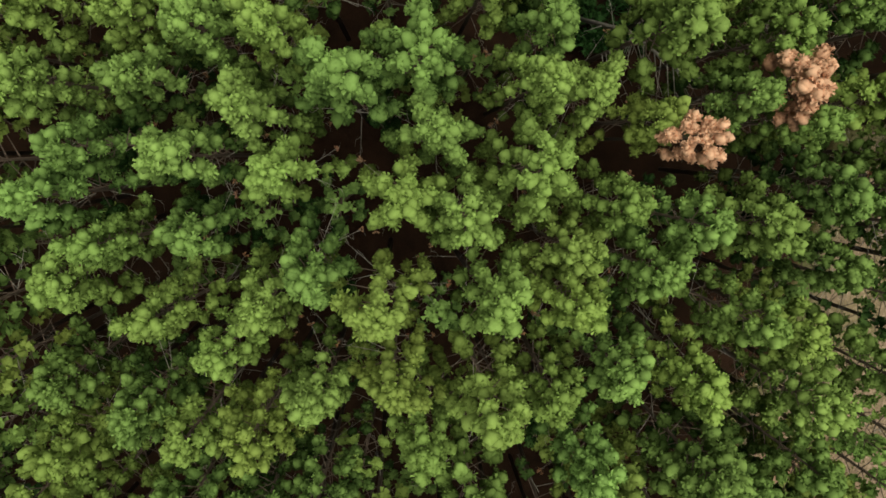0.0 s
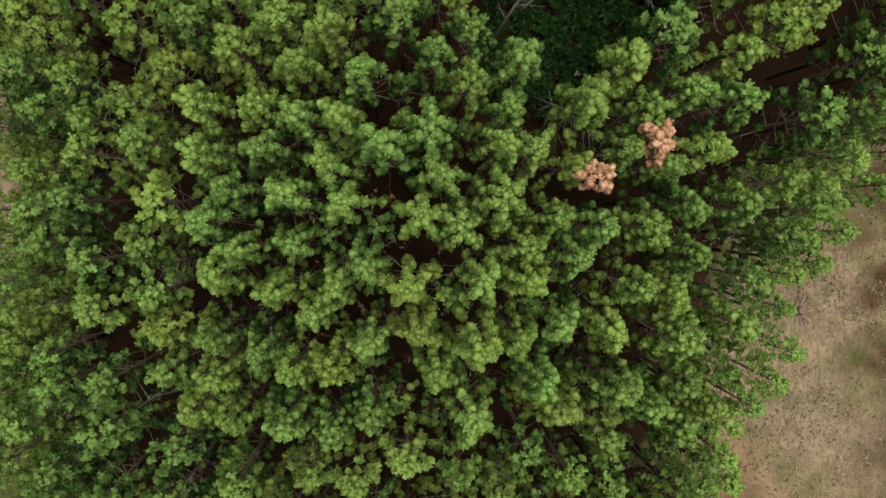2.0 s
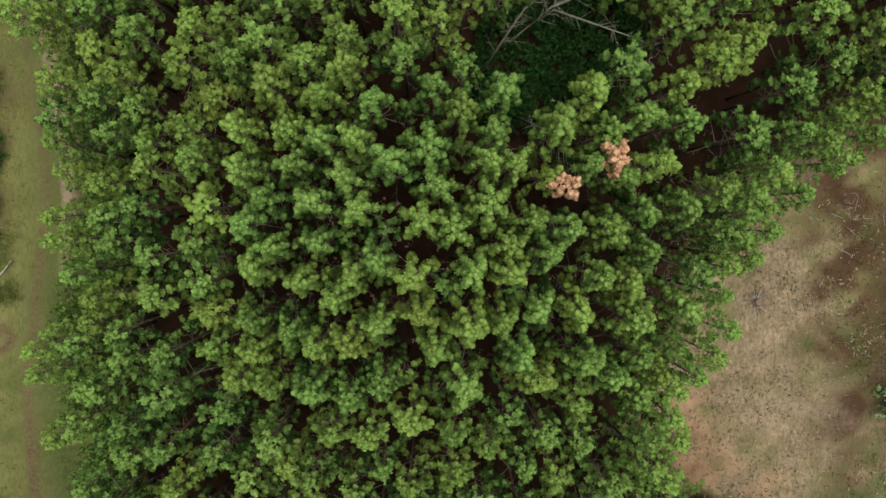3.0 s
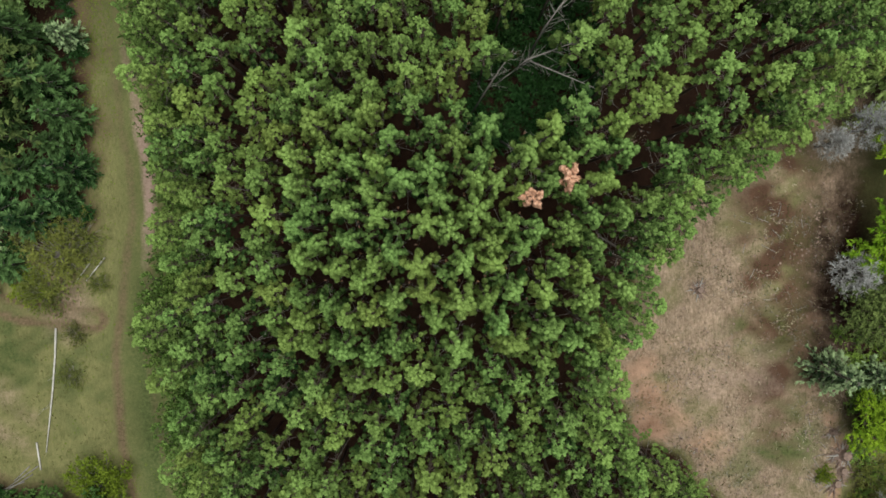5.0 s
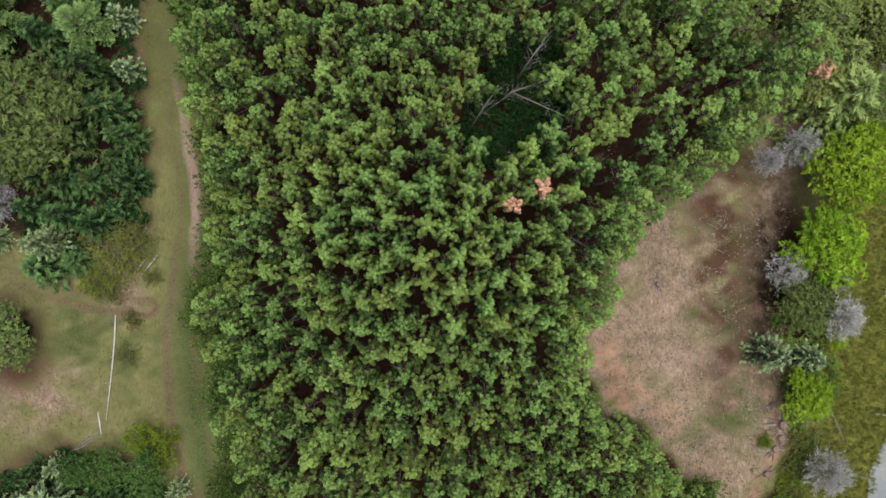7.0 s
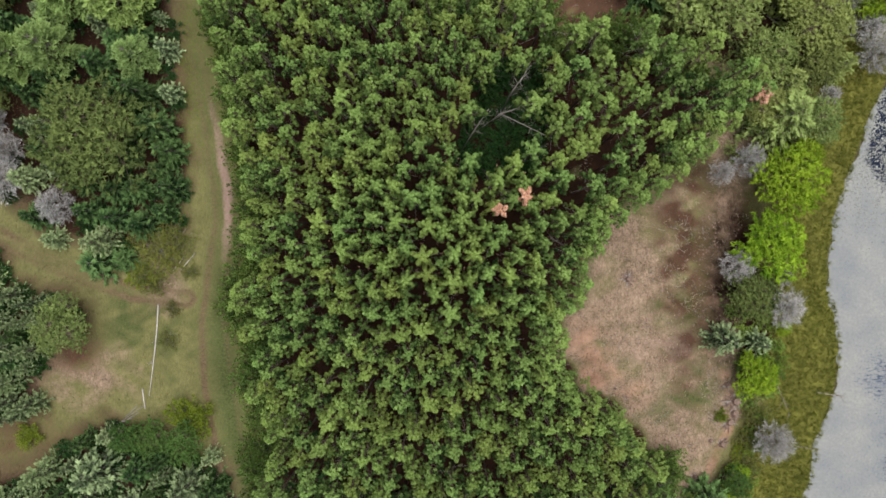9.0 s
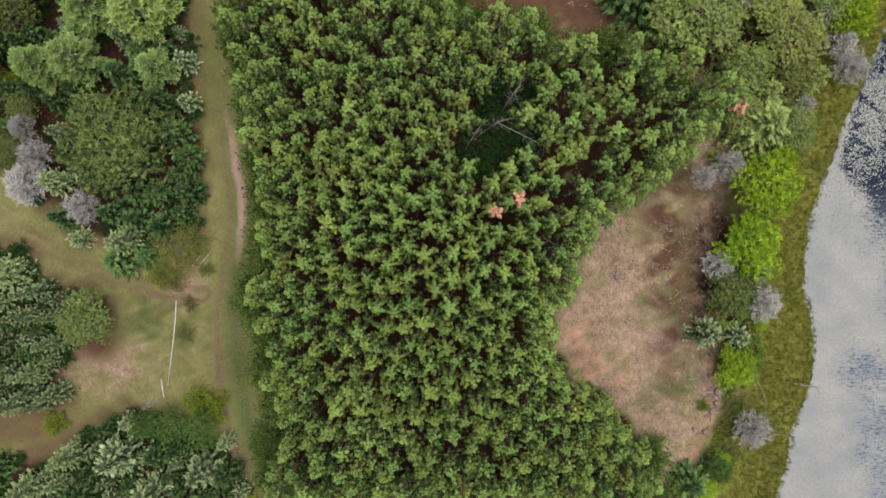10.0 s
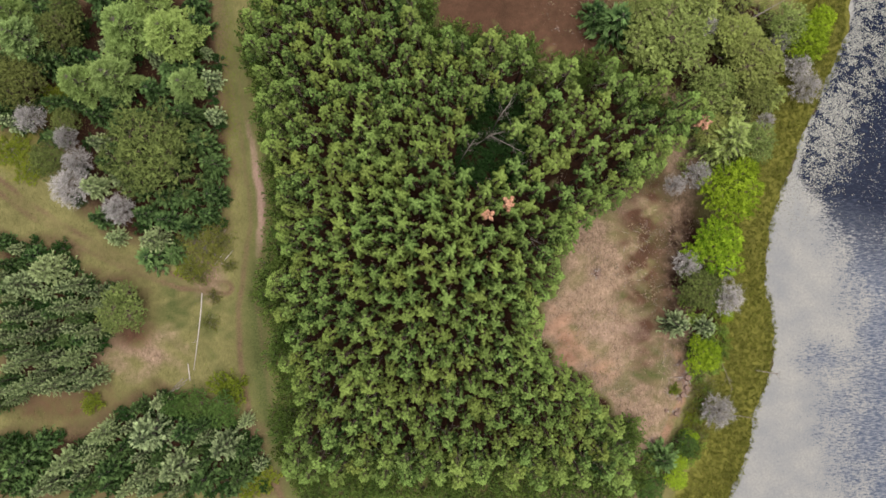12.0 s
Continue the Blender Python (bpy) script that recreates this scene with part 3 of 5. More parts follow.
def bare_meshes(seed, height, radius, twigs=TWIG_GREY, fans=150):
    """A leafless tree: forked limbs that end in a dome of fine twigs."""
    rng = np.random.default_rng(seed)
    limbs, cs, ax, ti = [], [], [], []
    trunk = tube([(0, 0, -0.2), (0.06, 0, height * 0.4), (0, 0.05, height * 0.8)], (0.14, 0.09, 0.03), 6)
    for i in range(fans):
        az, q = i * 2.4 + rng.normal(0, 0.3), math.sqrt((i + 0.5) / fans)
        tip = np.array([math.cos(az) * q * radius, math.sin(az) * q * radius, height * (0.97 - 0.42 * q * q)]) * rng.uniform(0.82, 1.04)
        o = np.array([0, 0, height * (0.2 + 0.5 * (1 - q))])
        d = tip - o
        if i % 2 == 0:
            limbs.append(tube([o, o + d * 0.5 + rng.normal(0, 0.1, 3), tip], (0.03, 0.018, 0.006), 3))
        cs.append(tip - d * 0.12), ax.append(d + np.array([0, 0, 0.4])), ti.append(rng.uniform(0.35, 0.95))
        cs.append(o + d * 0.62), ax.append(d + rng.normal(0, 0.4, 3)), ti.append(rng.uniform(0.1, 0.6))
    v, f, t = blades(rng, cs, ax, ti, 12, radius * 0.24, 0.05, 0.4, 0.1, 1.0, 0.4)
    lv, lf = gather(limbs)
    return (("trunk", mesh_of("trunk", *trunk, BARK_GREY, smooth=True)), ("bough", mesh_of("bough", lv, lf, BARK_GREY)),
            ("twig_crown", mesh_of("twig_crown", v, f, twigs, t)))


def shrub_meshes(seed, height, radius, leaves, stems=16, count=14, leaf=0.13):
    """A low bush of several stems from one stool, leafy to the ground."""
    rng = np.random.default_rng(seed)
    limbs, cs, ax, ti = [], [], [], []
    for i in range(stems):
        az, q = rng.uniform(0, 6.28), radius * math.sqrt(rng.uniform(0.03, 1))
        tip = np.array([math.cos(az) * q, math.sin(az) * q, height * (1 - 0.45 * (q / radius) ** 2) * rng.uniform(0.75, 1.05)])
        mid = tip * np.array([0.5, 0.5, 0.55])
        limbs.append(tube([tip * np.array([0.12, 0.12, 0]), tip], (0.03, 0.006), 3))
        for u in (0.45, 0.7, 0.9, 1.0):
            p = tip * u + rng.normal(0, 0.16, 3) * radius * 0.4
            p[2] = max(p[2], 0.1)
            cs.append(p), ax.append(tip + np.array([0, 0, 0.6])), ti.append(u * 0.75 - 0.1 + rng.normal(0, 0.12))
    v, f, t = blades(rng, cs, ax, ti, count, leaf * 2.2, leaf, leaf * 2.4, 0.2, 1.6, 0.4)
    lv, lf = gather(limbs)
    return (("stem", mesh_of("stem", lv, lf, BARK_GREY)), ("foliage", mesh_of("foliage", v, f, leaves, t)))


def plant(name, meshes, x, y, z=0.0, turn=0.0, scale=(1, 1, 1), label="", category="tree", group=""):
    """One tree or bush as a thing: an Empty at its foot with its parts."""
    root = new(name)
    root.matrix_basis = Matrix.LocRotScale((x, y, z), Euler((0, 0, turn)), scale)
    for nm, me in meshes:
        ob = part(nm, me, root)
        if nm != "trunk":
            ob["kind"] = "stuff"
    return tagged(root, label, category, group)

# ---------------------------------------------------------------- plan (metres, x across the stand, y along it)
ROAD = [(-43.5, 60.0), (-40.5, 43.0), (-38.4, 33.1), (-36.6, 25.2), (-35.0, 17.3), (-33.6, 9.3), (-33.2, 3.4), (-34.2, -3.6), (-34.9, -10.6),
        (-34.4, -18.5), (-33.3, -26.5), (-32.2, -32.5), (-30.0, -38.5), (-28.0, -42.4), (-22.0, -60.0)]
SHORE = [(73.0, 60.0), (70.5, 38.0), (68.1, 31.8), (64.9, 25.0), (62.4, 19.8), (60.3, 13.8), (59.0, 9.6), (57.6, 5.0), (56.2, -1.2),
         (56.2, -6.2), (57.6, -10.7), (58.0, -15.2), (57.0, -22.2), (54.8, -29.2), (53.7, -35.2), (52.2, -40.2), (50.2, -44.3), (44.0, -60.0)]
SIDE_PATH = [(-100.0, 24.0), (-78.8, 10.1), (-74.3, 6.6), (-69.8, 3.7), (-64.8, 0.7), (-58.8, -2.2), (-52.8, -4.7), (-46.8, -6.7), (-38.8, -7.6)]
WATER_LEVEL = -1.2
# the bank of torn roots beside the clearing, and the line out to which the crowns of the eastern edge reach
BERM = [(40.6, -18.2), (41.9, -22.3), (42.4, -24.5), (41.3, -27.3), (40.0, -29.8), (38.2, -33.7)]
EDGE_LINE = [(39.0, 18.5), (34.0, 11.7), (27.9, 7.3), (23.6, 3.9), (20.1, -0.4), (18.4, -4.7), (16.7, -9.0), (15.4, -13.4), (15.4, -15.5), (17.5, -17.7),
             (21.9, -20.7), (25.3, -23.8), (27.9, -29.0), (30.1, -35.9)]
STAND_A = [(-30.8, 31.9), (-28.7, 26.7), (-28.7, 34.0), (-27.4, 36.6), (-26.5, 28.0), (-26.1, 31.4), (-24.4, 28.9), (-24.4, 35.3), (-22.2, 33.6), (-21.8, 28.4), (-21.4, 36.6), (-19.7, 32.3), (-19.7, 35.3), (-18.4, 28.0), (-17.1, 35.7), (-15.4, 27.6), (-15.4, 31.0), (-15.4, 33.6), (-12.8, 31.4), (-11.1, 32.3), (-9.9, 28.9), (-9.4, 34.8), (-8.6, 32.3), (-6.4, 29.7), (-6.0, 35.7), (-4.7, 32.7), (-3.9, 28.4), (-2.6, 31.0), (-0.5, 28.4), (-0.0, 33.1), (2.5, 31.0), (4.2, 29.3), (6.8, 32.3), (8.5, 29.7), (8.5, 27.1), (11.5, 31.8), (11.9, 28.8), (15.8, 27.1), (19.6, 28.0), (25.6, 28.4)]
STAND_B = [(-28.7, 22.9), (-26.1, 24.2), (-23.5, 21.2), (-23.5, 24.2), (-21.0, 23.7), (-20.1, 25.9), (-19.3, 22.5), (-17.5, 24.6), (-15.4, 23.7), (-12.8, 22.0), (-12.8, 26.7), (-10.7, 24.6), (-8.6, 24.6), (-6.9, 24.6), (-4.3, 21.2), (-3.9, 25.4), (-1.7, 24.6), (-0.0, 20.7), (0.8, 25.9), (2.5, 23.3), (3.0, 25.4), (4.2, 23.7), (4.2, 22.0), (5.9, 23.7), (7.2, 25.9), (8.9, 23.7), (11.9, 24.6), (13.2, 23.3), (14.5, 22.0), (16.6, 22.9), (19.6, 23.7), (22.2, 20.7), (24.3, 22.9), (24.7, 25.4), (27.3, 26.3), (28.1, 22.8), (29.8, 25.4), (31.0, 20.6), (33.2, 25.4), (37.5, 22.8)]
STAND_C = [(-27.6, 15.3), (-27.6, 19.5), (-27.5, 17.5), (-25.4, 20.5), (-24.0, 18.1), (-22.1, 19.5), (-20.7, 17.3), (-18.4, 20.3), (-17.4, 17.5), (-16.3, 19.4), (-14.9, 15.2), (-13.3, 18.5), (-9.5, 20.1), (-9.2, 18.2), (-8.8, 16.4), (-7.4, 18.0), (-5.7, 20.1), (-4.3, 15.0), (-3.1, 19.4), (-2.2, 17.5), (-1.7, 15.4), (1.8, 20.1), (2.7, 17.3), (10.7, 18.3), (13.3, 20.4), (14.0, 17.3), (16.4, 16.4), (17.8, 20.2), (19.7, 17.8), (22.5, 15.2), (24.2, 19.0), (26.6, 15.0), (26.8, 18.3), (28.7, 20.4), (29.2, 16.0), (30.8, 17.8), (32.0, 16.0), (33.9, 20.2), (33.9, 18.3), (36.2, 20.3)]
STAND_D = [(-25.7, 11.4), (-25.2, 14.9), (-24.7, 9.3), (-23.4, 13.3), (-22.9, 10.3), (-21.4, 11.7), (-20.5, 14.2), (-20.3, 9.8), (-17.9, 12.4), (-17.2, 14.9), (-15.4, 10.4), (-14.4, 12.6), (-13.7, 8.9), (-12.3, 14.0), (-12.1, 11.0), (-9.9, 12.9), (-8.8, 10.3), (-7.4, 14.0), (-5.7, 9.8), (-3.8, 12.9), (-1.7, 11.0), (-0.1, 9.8), (0.2, 12.2), (2.3, 10.8), (8.2, 10.3), (10.8, 12.2), (13.6, 14.8), (13.6, 10.8), (14.1, 8.9), (16.2, 12.6), (18.3, 14.1), (21.6, 11.2), (23.5, 12.7), (24.0, 8.9), (25.2, 10.3), (27.3, 9.8), (27.8, 12.2), (29.2, 11.3), (31.6, 13.6), (33.9, 14.6)]
STAND_E = [(-25.8, 7.4), (-25.5, 1.3), (-25.5, 3.2), (-24.8, 5.8), (-22.7, 2.8), (-22.4, 5.1), (-22.2, 7.9), (-20.3, 3.5), (-19.8, 7.7), (-19.6, 5.8), (-17.0, 8.6), (-16.8, 6.5), (-16.6, 3.5), (-13.7, 2.3), (-13.5, 6.3), (-12.3, 4.2), (-10.9, 8.4), (-9.3, 3.7), (-9.0, 7.5), (-7.1, 7.9), (-6.7, 3.2), (-4.6, 5.6), (-2.7, 2.5), (-2.2, 7.5), (-1.5, 4.6), (1.6, 6.1), (2.0, 7.9), (3.5, 6.1), (5.3, 8.2), (6.5, 2.0), (9.8, 1.8), (12.7, 6.1), (14.1, 3.5), (16.0, 4.6), (16.0, 1.8), (18.1, 1.3), (18.3, 7.9), (18.6, 4.2), (18.8, 6.1), (21.6, 8.4)]
STAND_F = [(-26.5, -5.3), (-25.0, -0.8), (-24.6, -5.3), (-23.4, -3.8), (-22.5, -2.0), (-21.7, 1.1), (-21.5, -4.3), (-19.6, -2.0), (-19.6, 0.4), (-16.6, -1.3), (-16.1, -5.5), (-15.9, -3.4), (-13.8, -3.6), (-13.7, -0.5), (-13.5, -5.5), (-11.2, -4.3), (-9.7, -1.5), (-8.1, -2.4), (-7.2, -5.3), (-7.2, -1.0), (-5.7, -3.9), (-5.7, 0.4), (-2.9, -3.4), (-0.1, -0.8), (0.2, -3.9), (2.8, 0.9), (2.8, -3.9), (3.2, -1.0), (5.1, -2.9), (5.6, 0.4), (8.0, -2.9), (8.4, -1.0), (10.8, -3.9), (11.0, -1.5), (12.0, 0.9), (14.1, -2.9), (15.1, -0.6), (17.0, -2.4), (17.0, -4.6), (17.4, -0.6)]
STAND_G = [(-27.0, -7.1), (-25.6, -10.9), (-24.2, -9.8), (-23.2, -8.1), (-21.6, -12.6), (-21.3, -10.2), (-21.3, -6.2), (-19.0, -11.4), (-18.5, -8.1), (-18.5, -5.7), (-15.7, -11.9), (-15.4, -9.5), (-14.5, -7.2), (-12.6, -11.4), (-12.6, -7.6), (-11.4, -13.3), (-10.0, -8.1), (-9.5, -5.5), (-8.6, -11.0), (-5.3, -12.9), (-5.3, -8.1), (-3.4, -10.0), (-2.0, -5.8), (-0.5, -11.0), (-0.1, -8.1), (3.0, -6.0), (3.2, -9.8), (3.7, -13.1), (4.7, -7.7), (7.5, -6.2), (7.5, -9.6), (7.8, -11.9), (9.4, -7.2), (11.1, -6.2), (11.3, -8.6), (11.8, -11.0), (12.7, -7.2), (14.1, -5.8), (14.2, -12.4), (16.5, -6.2)]
STAND_H = [(-24.7, -18.5), (-24.2, -14.3), (-23.3, -17.3), (-22.5, -15.2), (-21.6, -19.0), (-20.9, -16.6), (-19.7, -18.1), (-19.0, -15.2), (-18.0, -13.8), (-17.1, -19.0), (-15.7, -17.4), (-15.4, -21.6), (-14.0, -13.8), (-13.8, -19.7), (-12.6, -17.1), (-11.6, -21.6), (-11.0, -19.0), (-10.7, -15.7), (-9.5, -13.3), (-8.6, -21.6), (-8.4, -19.0), (-7.7, -16.9), (-5.8, -19.1), (-2.4, -19.5), (-2.4, -16.2), (-0.5, -13.8), (0.2, -17.6), (0.2, -20.0), (2.8, -17.6), (3.8, -21.5), (6.1, -13.8), (6.1, -16.7), (6.3, -19.6), (8.9, -14.3), (10.4, -18.6), (11.8, -16.2), (12.3, -13.8), (12.3, -19.6), (14.2, -18.6), (16.1, -19.1)]
STAND_I = [(-23.1, -21.6), (-22.7, -24.1), (-22.3, -28.8), (-22.3, -26.7), (-19.3, -26.7), (-18.8, -24.1), (-18.0, -28.4), (-16.3, -25.4), (-14.6, -28.4), (-12.9, -24.6), (-12.0, -28.0), (-10.7, -25.8), (-10.3, -29.3), (-7.3, -29.3), (-6.0, -25.8), (-4.7, -28.0), (-4.3, -22.8), (-2.2, -28.4), (-2.2, -25.4), (0.8, -25.4), (3.0, -29.2), (6.8, -25.4), (6.8, -27.5), (8.5, -27.1), (8.9, -23.2), (10.2, -29.7), (11.1, -25.0), (11.9, -28.8), (12.4, -26.7), (14.1, -24.5), (14.1, -28.4), (15.8, -24.5), (16.2, -29.7), (18.3, -24.9), (18.8, -29.6), (20.5, -25.8), (21.3, -24.1), (23.0, -24.9), (23.0, -28.4), (26.4, -28.8)]
STAND_J = [(-24.4, -35.3), (-24.0, -31.0), (-23.1, -33.6), (-21.4, -31.0), (-19.7, -33.5), (-18.0, -30.5), (-17.1, -33.5), (-15.0, -31.0), (-13.7, -34.4), (-12.9, -32.7), (-9.4, -33.1), (-8.6, -31.0), (-6.0, -36.1), (-6.0, -33.1), (-3.4, -35.2), (-3.4, -30.5), (-1.3, -31.8), (-0.9, -36.1), (0.4, -30.1), (2.1, -33.5), (4.7, -29.7), (4.7, -33.5), (6.0, -36.1), (6.8, -33.1), (8.1, -30.5), (8.5, -32.7), (11.5, -34.4), (11.9, -32.2), (14.1, -30.9), (14.5, -33.9), (16.6, -31.4), (17.1, -34.4), (17.9, -36.1), (18.8, -32.2), (21.3, -35.6), (21.7, -30.1), (21.7, -33.1), (24.7, -34.3), (27.3, -36.0), (28.6, -32.6)]
STAND_K = [(-21.4, -36.1), (-17.1, -36.1), (-12.9, -36.1), (-9.4, -36.1), (2.5, -36.5), (10.2, -36.5), (14.5, -36.5)]

TOP_ROW = [(-30.8, 35.7), (-29.1, 38.1), (-26.5, 39.3), (-23.8, 38.1), (-21.4, 39.5), (-18.7, 37.9), (-16.3, 39.3), (-13.5, 37.9), (-11.1, 39.1), (-8.6, 38.1), (-6.0, 39.3),
           (-28.0, 42.0), (-25.0, 42.6), (-21.9, 42.4), (-18.8, 42.7), (-15.6, 42.4), (-12.4, 42.6), (-9.2, 42.3)]
STAND = sum((TOP_ROW, STAND_A, STAND_B, STAND_C, STAND_D, STAND_E, STAND_F, STAND_G, STAND_H, STAND_I, STAND_J, STAND_K), [])
PLUME_PINES = [(-53.3, 35.9, 14, 4.2), (-46.0, 35.0, 14, 4.2), (-55.7, 28.0, 13, 3.5), (-61.2, 26.9, 13, 3.1), (-71.0, 34.2, 13, 3.7), (-72.6, 38.3, 13, 2.8), (-44.4, 27.0, 10, 2.6), (-49.0, 39.6, 13, 3.1)]
SOFT_PINES = [(-50.6, -32.2, 11, 3.7), (-45.9, -38.0, 11, 3.3), (-37.5, -34.2, 11, 3.1), (-49.6, -27.3, 6, 1.7), (-67.9, -4.3, 10, 3.4), (-72.6, -6.9, 10, 3.0)]
SPRUCES = [(-50.1, 26.2, 9, 2.6), (-44.2, 22.1, 10, 2.8), (-42.0, 17.2, 10, 2.8), (-40.2, 13.8, 9, 2.4), (-39.8, 8.4, 9, 2.4), (-44.1, 3.2, 7, 2.5), (-42.5, 37.9, 8, 2.1), (-69.3, 30.9, 9, 2.4), (-59.5, 4.5, 7, 2.3), (-50.9, -2.2, 6, 3.1), (-47.0, -1.6, 5, 2.1), (-57.3, 24.0, 8, 2.1), (-53.3, 21.7, 8, 2.1), (-60.5, 22.2, 7, 1.9), (-67.7, 24.1, 7, 1.9), (-72.3, -37.4, 9, 3.4), (-34.2, -35.1, 8, 2.3), (-34.9, -39.7, 9, 2.4), (-57.0, -38.3, 10, 2.8), (-44.9, -32.1, 8, 2.5), (-41.6, -40.5, 9, 2.6), (28.5, 37.7, 11, 4.1), (25.2, 39.7, 9, 2.8), (37.3, -36.4, 7, 3.2), (-46.5, 13.5, 9, 2.3)]
GREY_SPRUCES = [(-50.0, 0.8, 10, 3.0), (-60.6, 9.9, 8, 2.8), (-59.6, 17.4, 8, 2.3), (-57.3, 1.2, 6, 2.1), (-42.0, 33.4, 4, 1.4), (-58.4, -32.3, 10, 2.8), (-64.5, -37.0, 11, 3.0), (-67.9, -41.2, 10, 2.8), (-51.8, -39.4, 10, 2.6), (39.3, -13.2, 9, 3.1), (44.5, -13.8, 7, 2.4), (-64.7, -10.6, 11, 2.2), (-60.2, -14.8, 11, 2.2), (-68.5, -14.8, 11, 2.2), (-63.7, -19.5, 11, 2.3), (-70.3, -19.5, 11, 2.2), (-60.3, -22.6, 10, 2.2), (-66.9, -24.3, 10, 2.3), (-72.6, -24.4, 10, 2.2), (-72.6, -12.1, 10, 2.1), (-63.1, -6.9, 9, 2.1), (-60.7, -10.7, 9, 1.9), (-72.6, -15.9, 10, 1.9), (-34.6, -30.5, 6, 1.7)]
GREEN_TREES = [(-43.6, -27.2, 5, 2.6), (-46.4, -27.3, 5, 2.3), (-38.7, -28.7, 5, 2.7), (41.4, -34.2, 4, 1.9), (35.1, -41.9, 4, 2.3), (-43.9, 34.1, 4, 1.7)]
OLIVE_TREES = [(-49.0, 15.3, 13, 5.9), (-64.8, 35.9, 11, 4.1), (-71.7, 27.3, 10, 3.4), (-65.5, 21.3, 7, 2.3), (-68.1, 14.4, 7, 2.3), (-64.7, 39.7, 10, 2.8), (42.7, -6.9, 8, 2.8), (45.5, -5.0, 6, 1.7), (51.9, 26.8, 8, 2.6)]
LARCHES = [(36.2, 34.8, 13, 5.2), (33.1, 37.7, 12, 3.3), (42.6, 39.8, 11, 3.7), (50.7, 31.3, 12, 3.7), (44.3, 26.7, 12, 2.8), (47.1, 18.3, 12, 4.8), (44.6, 19.3, 10, 2.4), (52.1, 17.7, 9, 2.6), (55.4, 25.7, 9, 2.4), (48.2, 35.2, 11, 2.8), (56.8, 37.3, 10, 2.8), (47.6, 23.2, 10, 2.8), (-55.0, -10.9, 9, 3.3)]
LIME_TREES = [(47.6, 9.3, 11, 4.8), (45.0, 0.2, 10, 4.7), (60.3, 34.7, 10, 3.4), (43.7, -18.2, 7, 3.1), (48.5, -11.8, 4, 1.2), (42.3, -33.4, 3, 1.7), (40.0, -40.1, 4, 1.9), (40.7, -37.4, 3, 1.4), (50.6, 13.1, 8, 2.3), (63.1, 38.7, 8, 2.5)]
YELLOW_BUSHES = [(-38.0, -25.3, 4.5, 3.2), (-61.9, -27.8, 2.5, 1.8), (-31.5, -41.1, 1.5, 2.2), (-34.4, -43.1, 1.5, 2.0), (-76.2, 16.5, 1.5, 2.9), (-73.3, 13.0, 1.2, 2.5), (-68.7, 25.9, 1.5, 2.3), (42.9, -30.3, 1.5, 1.4), (-45.4, -4.1, 1.5, 2.0), (40.0, -24.9, 1.2, 1.0)]
BARE_TREES = [(42.5, 12.1, 8, 2.5), (38.7, 10.5, 7, 1.9), (40.9, -2.8, 8, 2.6), (47.9, -8.7, 8, 2.9), (46.4, -27.9, 8, 3.0), (47.9, -4.2, 6, 1.7), (54.6, 21.7, 6, 1.5), (59.4, 30.9, 8, 2.5), (61.0, 27.3, 8, 2.8), (56.1, 34.7, 8, 2.1), (44.2, 37.9, 6, 1.9), (-70.7, 21.4, 9, 2.6), (-64.9, 18.1, 8, 2.1), (-62.6, 13.7, 9, 2.6), (-64.0, 9.5, 9, 3.4), (-55.8, 6.0, 8, 2.8)]
THICKET = [(-42.2, -0.7, 2.6, 3.3), (-43.8, -4.6, 2.2, 2.3), (-39.9, 1.3, 2, 2.3), (-45.3, 1.3, 2, 2.0), (-40.8, -9.1, 1, 1.2), (-41.4, -13.7, 0.9, 1.4), (-38.1, -3.6, 1, 1.2), (45.2, -24.6, 2, 2.0), (44.2, -28.2, 2, 1.8), (43.5, -32.6, 2, 2.0)]

GAP = [(4, 28), (13, 27), (16, 20), (14, 14), (10, 10), (3, 11), (1, 14), (3, 20)]
WOOD_NW = [(-80, 44), (-41.5, 44), (-40, 28), (-38.5, 12), (-40, 3), (-47, -2), (-58, 2.5), (-66, 9), (-66, 16), (-80, 22)]
WOOD_W = [(-78, 1), (-66, -1), (-64, -6), (-54, -8), (-55, -12), (-60, -15), (-61, -25), (-67, -25), (-78, -29)]
WOOD_SW = [(-78, -34), (-62, -33), (-50, -25), (-42, -28), (-33, -33), (-30, -43), (-78, -44)]
SHORE_WOOD = [(40.5, 12), (50, 14), (54, 24), (60, 40), (50, 44), (30, 42), (30, 33), (40, 26), (42, 16)]
BANK = [(41, -9), (49, -8), (49, -18), (45, -22), (47, -30), (44, -36), (38, -41), (33, -42), (37, -36), (42.4, -31), (44.2, -25), (43.6, -20)]


def inside(x, y, poly):
    """Whether points lie in a polygon."""
    x, y = np.asarray(x, float), np.asarray(y, float)
    hit = np.zeros(x.shape, bool)
    for (ax, ay), (bx, by) in zip(poly, poly[1:] + poly[:1]):
        if ay != by:
            hit ^= ((ay > y) != (by > y)) & (x < (bx - ax) * (y - ay) / (by - ay) + ax)
    return hit


def to_line(px, py, line):
    """Distance of points from a polyline."""
    best = np.full(np.shape(px), 1e9)
    for (ax, ay), (bx, by) in zip(line, line[1:]):
        dx, dy = bx - ax, by - ay
        u = np.clip(((px - ax) * dx + (py - ay) * dy) / (dx * dx + dy * dy), 0, 1)
        best = np.minimum(best, np.hypot(px - ax - u * dx, py - ay - u * dy))
    return best


def shore_x(py):
    return np.interp(py, [p[1] for p in reversed(SHORE)], [p[0] for p in reversed(SHORE)])


